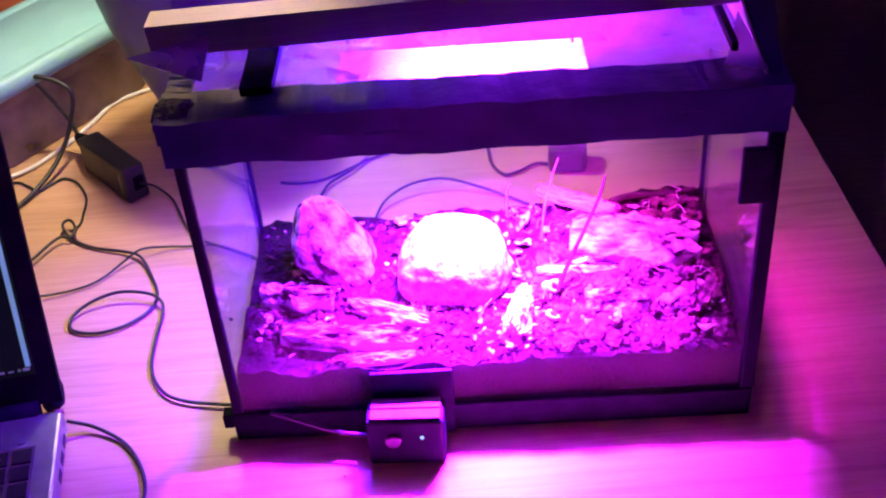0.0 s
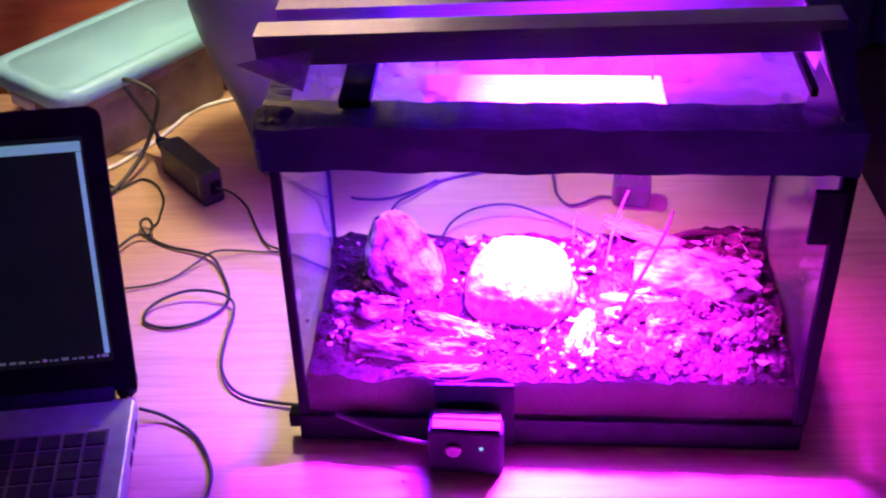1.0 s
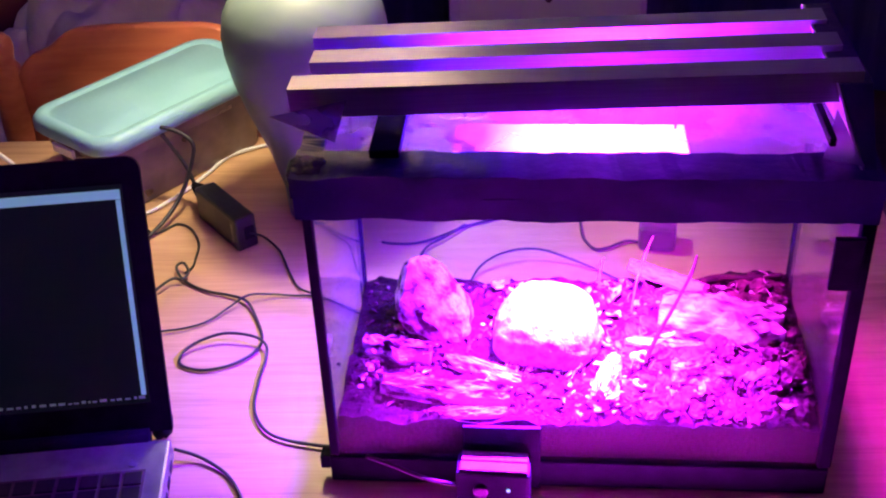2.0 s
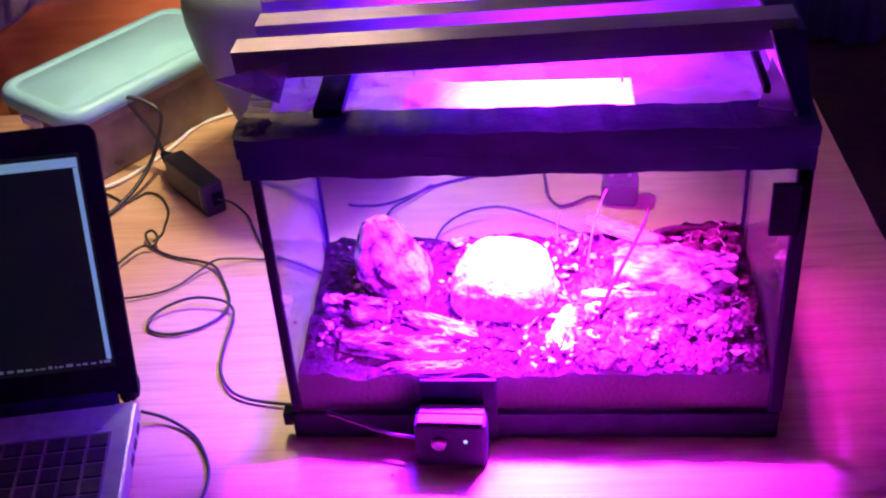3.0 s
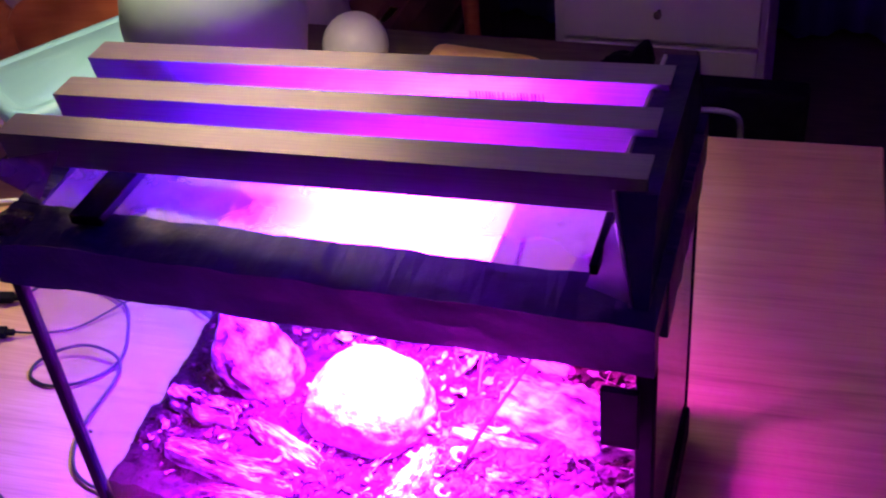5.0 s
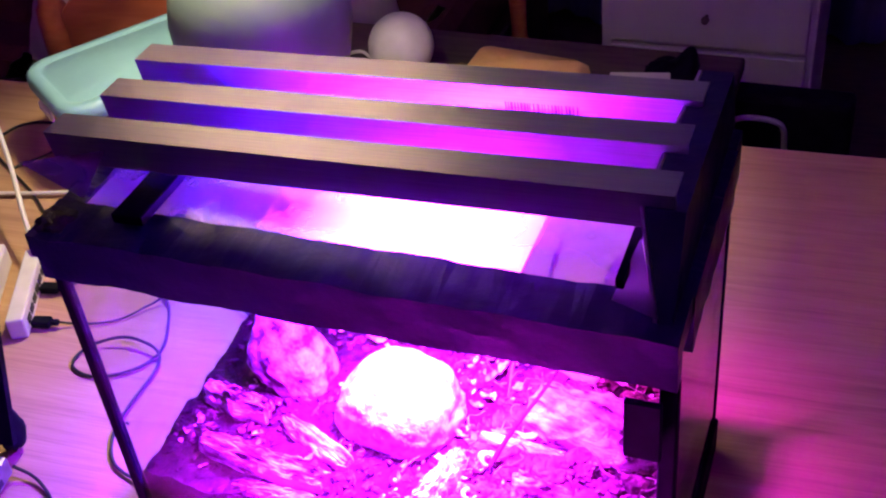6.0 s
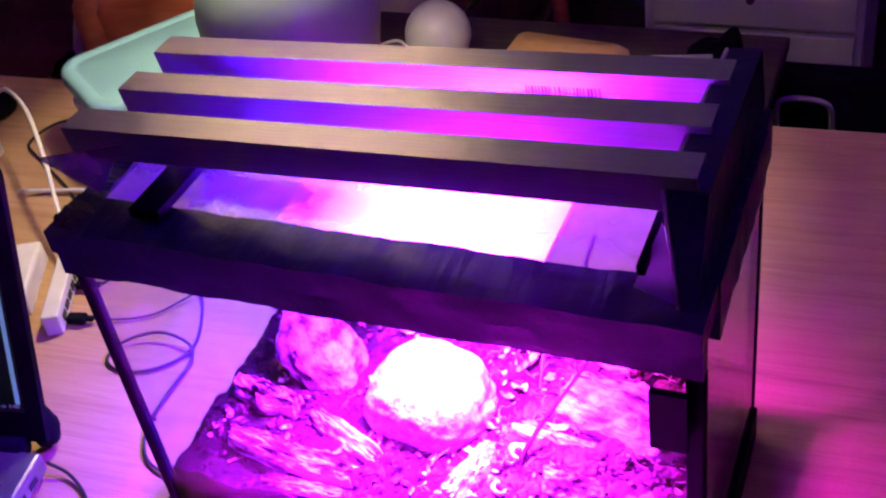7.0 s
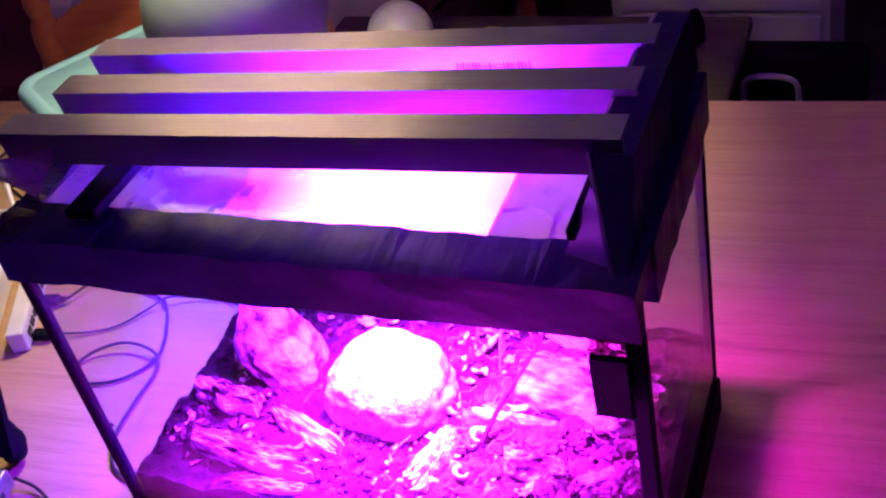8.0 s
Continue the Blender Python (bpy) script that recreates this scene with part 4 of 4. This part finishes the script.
# ---- laptop ----
def laptop():
    t = thing("laptop", pose(-0.150, 0.017, 0.0035, 0, 0, 9.7), "open silver laptop with a black lid frame and dark screen", "laptop")
    part("base", box((-0.38, -0.25, 0.003), (0, 0.0, 0.024), 0.003), SILVER, t, "silver keyboard deck")
    for x in (-0.36, -0.02):
        for y in (-0.235, -0.015):
            part("rubber_foot", lathe(((0.006, -0.0035), (0.007, 0.0029)), 14), BLACK, t, "round rubber foot", m=pose(x, y, 0))
    well = part("keyboard", box((-0.365, -0.135, 0.0241), (-0.018, -0.038, 0.0246)), STRIP, t, "keyboard with black keys on a grey plate")
    for r in range(5):
        x = -0.0195
        k = 0
        while x > -0.355:
            w = 0.0158
            if r in (1, 2, 3) and k == 4:
                w = 0.0345
            if r == 4 and k == 9:
                w = 0.09
            if x - w < -0.364:
                break
            part("key", box((x - w, -0.0415 - 0.0185 * r - 0.0155, 0.0247), (x, -0.0415 - 0.0185 * r, 0.0262), 0.0006), KEY, well)
            x -= w + 0.0029
            k += 1
    part("power_button", lathe(((0.004, 0), (0.004, 0.0008)), 16), ALU, t, "round power button", m=pose(-0.030, -0.030, 0.0241))
    part("touch_pad", box((-0.245, -0.235, 0.0241), (-0.145, -0.155, 0.0246)), DEVICE, t)
    part("hinge", tube(((-0.36, 0.006, 0.020), (-0.19, 0.006, 0.020), (-0.02, 0.006, 0.020)), 0.010, 12, 2), BLACK, t, "black hinge bar", True)
    part("hinge_cap", lump((0.010, 0.012, 0.022), 3.0, 4, 0.2, 2.0, 3), BLACK, t, "bulging black hinge cover", True, pose(-0.013, 0.030, 0.024))
    for k in range(3):
        part("port", box((0.0001, -0.03 - 0.02 * k, 0.008), (0.0008, -0.018 - 0.02 * k, 0.014)), INK, t, "dark side port")
    lid_m = pose(0, 0.010, 0.020, 70, 0, 0)
    lid = part("lid", rounded_plate(-0.38, 0.0, 0.004, 0.255, -0.007, 0.0, 0.012), BLACK, t, "black glossy screen frame", m=lid_m)
    part("screen", box((-0.362, 0.032, 0.0002), (-0.016, 0.232, 0.0006)), SCREEN, lid, "dark switched-on screen")
    part("window_border", box((-0.0230, 0.040, 0.0010), (-0.0187, 0.2185, 0.0014)), LCD, lid, "pale blue lit window edge")
    part("window_border", box((-0.36, 0.2190, 0.0010), (-0.0185, 0.2275, 0.0014)), LCD, lid, "pale blue lit window edge")
    rng = random.Random(2)
    txt = bmesh.new()
    x = -0.02
    while x > -0.24:
        w = rng.uniform(0.002, 0.006)
        block(txt, (x - w, 0.0365, 0.0010), (x, 0.0365 + rng.uniform(0.001, 0.0026), 0.0013))
        x -= w + rng.uniform(0.0015, 0.004)
    part("status_text", txt, LCDTXT, lid, "row of tiny unreadable text")


def rounded_plate(x0, x1, y0, y1, z0, z1, r):
    """A plate whose two upper corners are rounded."""
    pts = [(x0, y0), (x1, y0)]
    pts += [(x1 - r + r * math.cos(a), y1 - r + r * math.sin(a)) for a in [k * math.pi / 12 for k in range(7)]]
    pts += [(x0 + r + r * math.cos(a), y1 - r + r * math.sin(a)) for a in [math.pi / 2 + k * math.pi / 12 for k in range(7)]]
    bm = bmesh.new()
    a = [bm.verts.new((x, y, z0)) for x, y in pts]
    b = [bm.verts.new((x, y, z1)) for x, y in pts]
    bm.faces.new(list(reversed(a)))
    bm.faces.new(b)
    for i in range(len(pts)):
        j = (i + 1) % len(pts)
        bm.faces.new((a[i], a[j], b[j], b[i]))
    return bm


laptop()


# ---- storage box with mint lid ----
def ring_loft(levels, closed_top=True):
    """Rounded rectangles (half length, half width, corner radius, z) joined into one skin."""
    bm = bmesh.new()
    rings = []
    for hx, hy, r, z in levels:
        ring = []
        for cx, cy, a0 in ((hx - r, hy - r, 0), (-hx + r, hy - r, 90), (-hx + r, -hy + r, 180), (hx - r, -hy + r, 270)):
            for k in range(7):
                a = radians(a0 + 15 * k)
                ring.append(bm.verts.new((cx + r * math.cos(a), cy + r * math.sin(a), z)))
        rings.append(ring)
    n = len(rings[0])
    for p, q in zip(rings, rings[1:]):
        for k in range(n):
            bm.faces.new((p[k], p[(k + 1) % n], q[(k + 1) % n], q[k]))
    bm.faces.new(list(reversed(rings[0])))
    if closed_top:
        bm.faces.new(rings[-1])
    return bm


def tote():
    t = thing("storage_box", pose(-0.306, 0.562, 0, 0, 0, 55.4), "clear plastic storage box with a mint green lid", "storage box")
    part("body", ring_loft(((0.118, 0.052, 0.02, 0.0), (0.120, 0.054, 0.022, 0.003), (0.129, 0.061, 0.026, 0.072), (0.130, 0.062, 0.026, 0.074), (0.134, 0.066, 0.027, 0.076), (0.135, 0.067, 0.027, 0.098)), False), TOTE, t, "cloudy clear plastic tub", True)
    lid = ring_loft(((0.142, 0.074, 0.030, 0.092), (0.145, 0.077, 0.032, 0.096), (0.145, 0.077, 0.032, 0.107), (0.141, 0.073, 0.030, 0.113), (0.132, 0.064, 0.024, 0.114),
                     (0.130, 0.062, 0.023, 0.1115), (0.126, 0.058, 0.021, 0.111), (0.122, 0.054, 0.019, 0.114), (0.02, 0.01, 0.008, 0.1155)))
    part("lid", lid, MINT, t, "mint green snap-on lid", True)
    part("clip_tab", box((-0.147, -0.02, 0.080), (-0.1425, 0.02, 0.0915), 0.0015), WHITE, t, "pale clip on the rim")


tote()


# ---- table lamp ----
def table_lamp():
    t = thing("table_lamp", pose(LAMP[0], LAMP[1], 0), "pale green bulbous ceramic table lamp with cream shade", "lamp")
    part("base", lathe(((0.036, 0), (0.041, 0.004), (0.043, 0.04), (0.055, 0.09), (0.073, 0.14), (0.085, 0.18), (0.0915, 0.215), (0.092, 0.236), (0.088, 0.258),
                        (0.076, 0.279), (0.057, 0.295), (0.036, 0.304), (0.018, 0.307), (0.014, 0.312), (0.013, 0.40)), 56), GREEN, t, "pale green glazed ceramic body", True)
    sh = bmesh.new()
    rings = []
    for r, z in ((0.184, 0.363), (0.120, 0.660), (0.1185, 0.660), (0.1825, 0.363)):
        rings.append([sh.verts.new((r * math.cos(2 * math.pi * k / 64), r * math.sin(2 * math.pi * k / 64), z)) for k in range(64)])
    for i in range(4):
        p, q = rings[i], rings[(i + 1) % 4]
        for k in range(64):
            sh.faces.new((p[k], p[(k + 1) % 64], q[(k + 1) % 64], q[k]))
    part("shade", sh, SHADE, t, "cream fabric shade lit from inside", True)
    # Unseen disc added over the shade to cut the bulb's light on the ceiling.
    part("shade_light_cap", lathe(((0.1175, 0.6595), (0.1175, 0.6612)), 48), SHADE, t, "added unseen fabric disc that holds the bulb's light down")
    part("socket", lathe(((0.016, 0.4005), (0.018, 0.41), (0.018, 0.42)), 20), BLACK, t, m=pose(0, 0, 0))


table_lamp()


# ---- chair behind the table ----
def chair():
    t = thing("dining_chair", pose(-0.366, 0.722, -0.74, 0, 0, 4), "orange varnished wooden chair with turned posts", "chair")
    post = ((0.019, 0.0), (0.019, 0.42), (0.023, 0.46), (0.019, 0.50), (0.0195, 0.60), (0.0225, 0.66), (0.0240, 0.73), (0.0232, 0.795), (0.0205, 0.815), (0.0160, 0.822), (0.0145, 0.828),
            (0.0165, 0.836), (0.0178, 0.846), (0.0160, 0.857), (0.0085, 0.865))
    for x in (-0.200, 0.200):
        part("post", lathe(post, 24), CHAIRWOOD, t, "turned post with a ball finial", True, pose(x, -0.01, 0))
    bm = bmesh.new()
    cols = []
    for i in range(41):
        u = i / 40 * 2 - 1
        x = u * 0.184
        y = -0.012 + 0.020 * (1 - u * u)
        zt = 0.806 + 0.060 * (1 - abs(u) ** 5) - 0.012 * math.exp(-((abs(u) - 0.75) / 0.12) ** 2)
        cols.append([bm.verts.new((x, y + d, z)) for d, z in ((-0.009, 0.60), (-0.009, zt - 0.004), (-0.005, zt), (0.005, zt), (0.009, zt - 0.004), (0.009, 0.60))])
    for a, b in zip(cols, cols[1:]):
        for k in range(6):
            bm.faces.new((a[k], a[(k + 1) % 6], b[(k + 1) % 6], b[k]))
    bm.faces.new(cols[0])
    bm.faces.new(list(reversed(cols[-1])))
    part("backrest", bm, CHAIRWOOD, t, "wide arched top rail", True)
    part("seat", box((-0.21, -0.40, 0.43), (0.21, -0.03, 0.455), 0.008), CHAIRWOOD, t)
    for x in (-0.185, 0.185):
        part("leg", lathe(((0.014, 0), (0.02, 0.2), (0.017, 0.4295)), 16), CHAIRWOOD, t, "", True, pose(x, -0.37, 0))


chair()


# ---- far side of the room ----
def heap(name, centre, size, seed, mat, label, cat, turn=0.0):
    """Cloth thrown in a heap: a mound with long sharp folds running over it."""
    bm = bmesh.new()
    n = 90
    g = []
    for i in range(n + 1):
        row = []
        for j in range(n + 1):
            u, v = i / n * 2 - 1, j / n * 2 - 1
            r = max(0, 1 - (u * u + v * v))
            q = Vector((u * 1.3 + seed, v * 1.3 - seed, seed))
            w = u * 5.5 + 2.2 * noise.noise(q) + 0.8 * noise.noise(q * 2.3)
            fold = abs(math.sin(w)) ** 0.7 * (0.6 + 0.6 * noise.noise(q * 1.9))
            z = size[2] * (r ** 0.5 * 0.8 + (0.20 * fold + 0.07 * noise.noise(q * 5)) * min(1, r * 3))
            row.append(bm.verts.new((u * size[0] + 0.02 * noise.noise(q * 3), v * size[1], z)))
        g.append(row)
    for i in range(n):
        for j in range(n):
            bm.faces.new((g[i][j], g[i + 1][j], g[i + 1][j + 1], g[i][j + 1]))
    rim = [g[i][0] for i in range(n + 1)] + [g[n][j] for j in range(1, n + 1)] + [g[i][n] for i in range(n - 1, -1, -1)] + [g[0][j] for j in range(n - 1, 0, -1)]
    bm.faces.new(rim)
    whole(name, bm, mat, label, cat, pose(*centre, 0, 0, turn), True)


def bed():
    t = thing("bed", pose(-1.15, 1.65, -0.74), "low bed with dark red cover across the room", "bed")
    part("frame", box((-0.85, -0.5, 0.0), (0.85, 0.5, 0.22), 0.01), FLOORM, t)
    part("mattress", box((-0.84, -0.49, 0.2205), (0.84, 0.49, 0.42), 0.05), DARKCLOTH, t, "mattress under a dark red cover")


bed()
heap("linen", (-0.90, 1.31, -0.325), (0.24, 0.17, 0.20), 3.3, CLOTH, "crumpled pale bed linen heaped on the bed", "bed linen", 12)
heap("linen", (-0.66, 1.42, -0.325), (0.27, 0.24, 0.36), 8.1, CLOTH, "pale folded linen piled on the bed", "bed linen", -25)
heap("blanket", (-1.16, 1.68, -0.325), (0.46, 0.36, 0.34), 5.2, DARKCLOTH, "dark red blanket heaped on the bed", "blanket", 20)


def dresser():
    t = thing("dresser", pose(0.182, 1.59, -0.74), "white painted chest of drawers with round knobs", "dresser")
    part("carcass", box((-0.207, 0.012, 0.0), (0.207, 0.40, 1.105), 0.004), PAINT, t)
    part("top", box((-0.220, -0.012, 1.1055), (0.220, 0.41, 1.130), 0.005), PAINT, t)
    for k in range(7):
        z = 0.045 + 0.1503 * k
        d = part("drawer", box((-0.186, -0.006, z + 0.004), (0.193, 0.0115, z + 0.143), 0.003), PAINT, t, "drawer front")
        part("knob", lathe(((0.004, 0), (0.004, 0.010), (0.008, 0.015), (0.007, 0.022)), 16), STRIP, d, "round dark knob", True, pose(0.003, -0.006, z + 0.070, 90))


dresser()
SIDE = -0.176


def coat_stand():
    t = thing("coat_stand", pose(-0.205, 1.62, -0.74), "slim dark wooden stand pole before the curtain", "stand")
    part("pole", lathe(((0.017, 0.021), (0.019, 0.30), (0.016, 0.34), (0.018, 0.40), (0.016, 1.10), (0.020, 1.14), (0.014, 1.18)), 18), CHAIRWOOD, t, "turned wooden pole", True)
    part("foot", lathe(((0.15, 0), (0.15, 0.012), (0.06, 0.0205)), 28), CHAIRWOOD, t, "round wooden foot", True)


coat_stand()


def side_table():
    t = thing("side_table", pose(-0.02, 1.02, -0.74), "low dark wooden side table", "side table")
    top = SIDE + 0.74 - 0.0005
    part("top", box((-0.36, -0.14, top - 0.023), (0.33, 0.16, top), 0.004), FLOORM, t)
    for x in (-0.34, 0.27):
        for y in (-0.12, 0.10):
            part("leg", box((x, y, 0), (x + 0.04, y + 0.04, top - 0.0235), 0.003), FLOORM, t)


side_table()


def globe():
    t = thing("globe_lamp", pose(-0.189, 1.0, SIDE), "unlit white frosted globe lamp on the side table", "lamp")
    part("foot", lathe(((0.030, 0), (0.030, 0.006), (0.014, 0.014), (0.014, 0.018)), 24), WHITE, t)
    part("globe", lathe([(max(0.001, 0.051 * math.sin(a)), 0.067 - 0.051 * math.cos(a)) for a in [0.25 + k * (math.pi - 0.26) / 20 for k in range(21)]], 36), WHITE, t, "frosted white globe", True)
    part("lead", tube(((-0.0145, 0, 0.010), (-0.045, -0.01, 0.040), (-0.070, -0.005, 0.052), (-0.12, 0.0, 0.030)), 0.0028, 6, 4), WCABLE, t)


globe()


def packet():
    bm = ring_loft(((0.088, 0.050, 0.010, 0), (0.094, 0.056, 0.012, 0.02), (0.092, 0.054, 0.014, 0.036), (0.080, 0.044, 0.014, 0.051), (0.04, 0.02, 0.01, 0.052)))
    for v in bm.verts:
        v.co.z += 0.005 * noise.noise(v.co * 30) if v.co.z > 0.01 else 0
    whole("biscuit_packet", bm, AMBER, "glossy orange plastic wrapped packet", "packet", pose(0.004, 1.0, SIDE, 0, 0, -4), True)


packet()
whole("paper_block", box((-0.045, -0.04, 0), (0.045, 0.04, 0.026), 0.002), PAPER, "stack of white papers on the side table", "papers", pose(0.178, 1.02, SIDE, 0, 0, 10))


def black_bag():
    """A slack bag with one corner of its opening standing up to a point."""
    bm = lump((0.040, 0.030, 0.016), 2.4, 21, 0.2, 2.0, 4, flat_base=-0.014)
    for v in bm.verts:
        u = max(0, 1 - ((v.co.x - 0.020) / 0.018) ** 2) * max(0, 1 - (v.co.y / 0.022) ** 2)
        if v.co.z > 0:
            v.co.z += 0.032 * u
            v.co.x += 0.010 * u
    whole("bag", bm, BLACK, "slack black bag with one pointed corner standing up", "bag", pose(0.214, 1.09, SIDE + 0.0142), True)


black_bag()


def tool_case():
    t = thing("tool_case", pose(0.352, 1.16, -0.74), "black case with an arched white handle", "case")
    part("body", box((-0.11, -0.04, 0), (0.13, 0.01, 0.530), 0.01), BLACK, t)
    part("handle", tube(((-0.048, -0.041, 0.44), (-0.046, -0.058, 0.488), (-0.035, -0.062, 0.503), (-0.008, -0.064, 0.508), (0.020, -0.062, 0.503), (0.032, -0.058, 0.488), (0.034, -0.041, 0.44)), 0.0045, 10, 8), MUTED, t, "arched white handle", True)


tool_case()
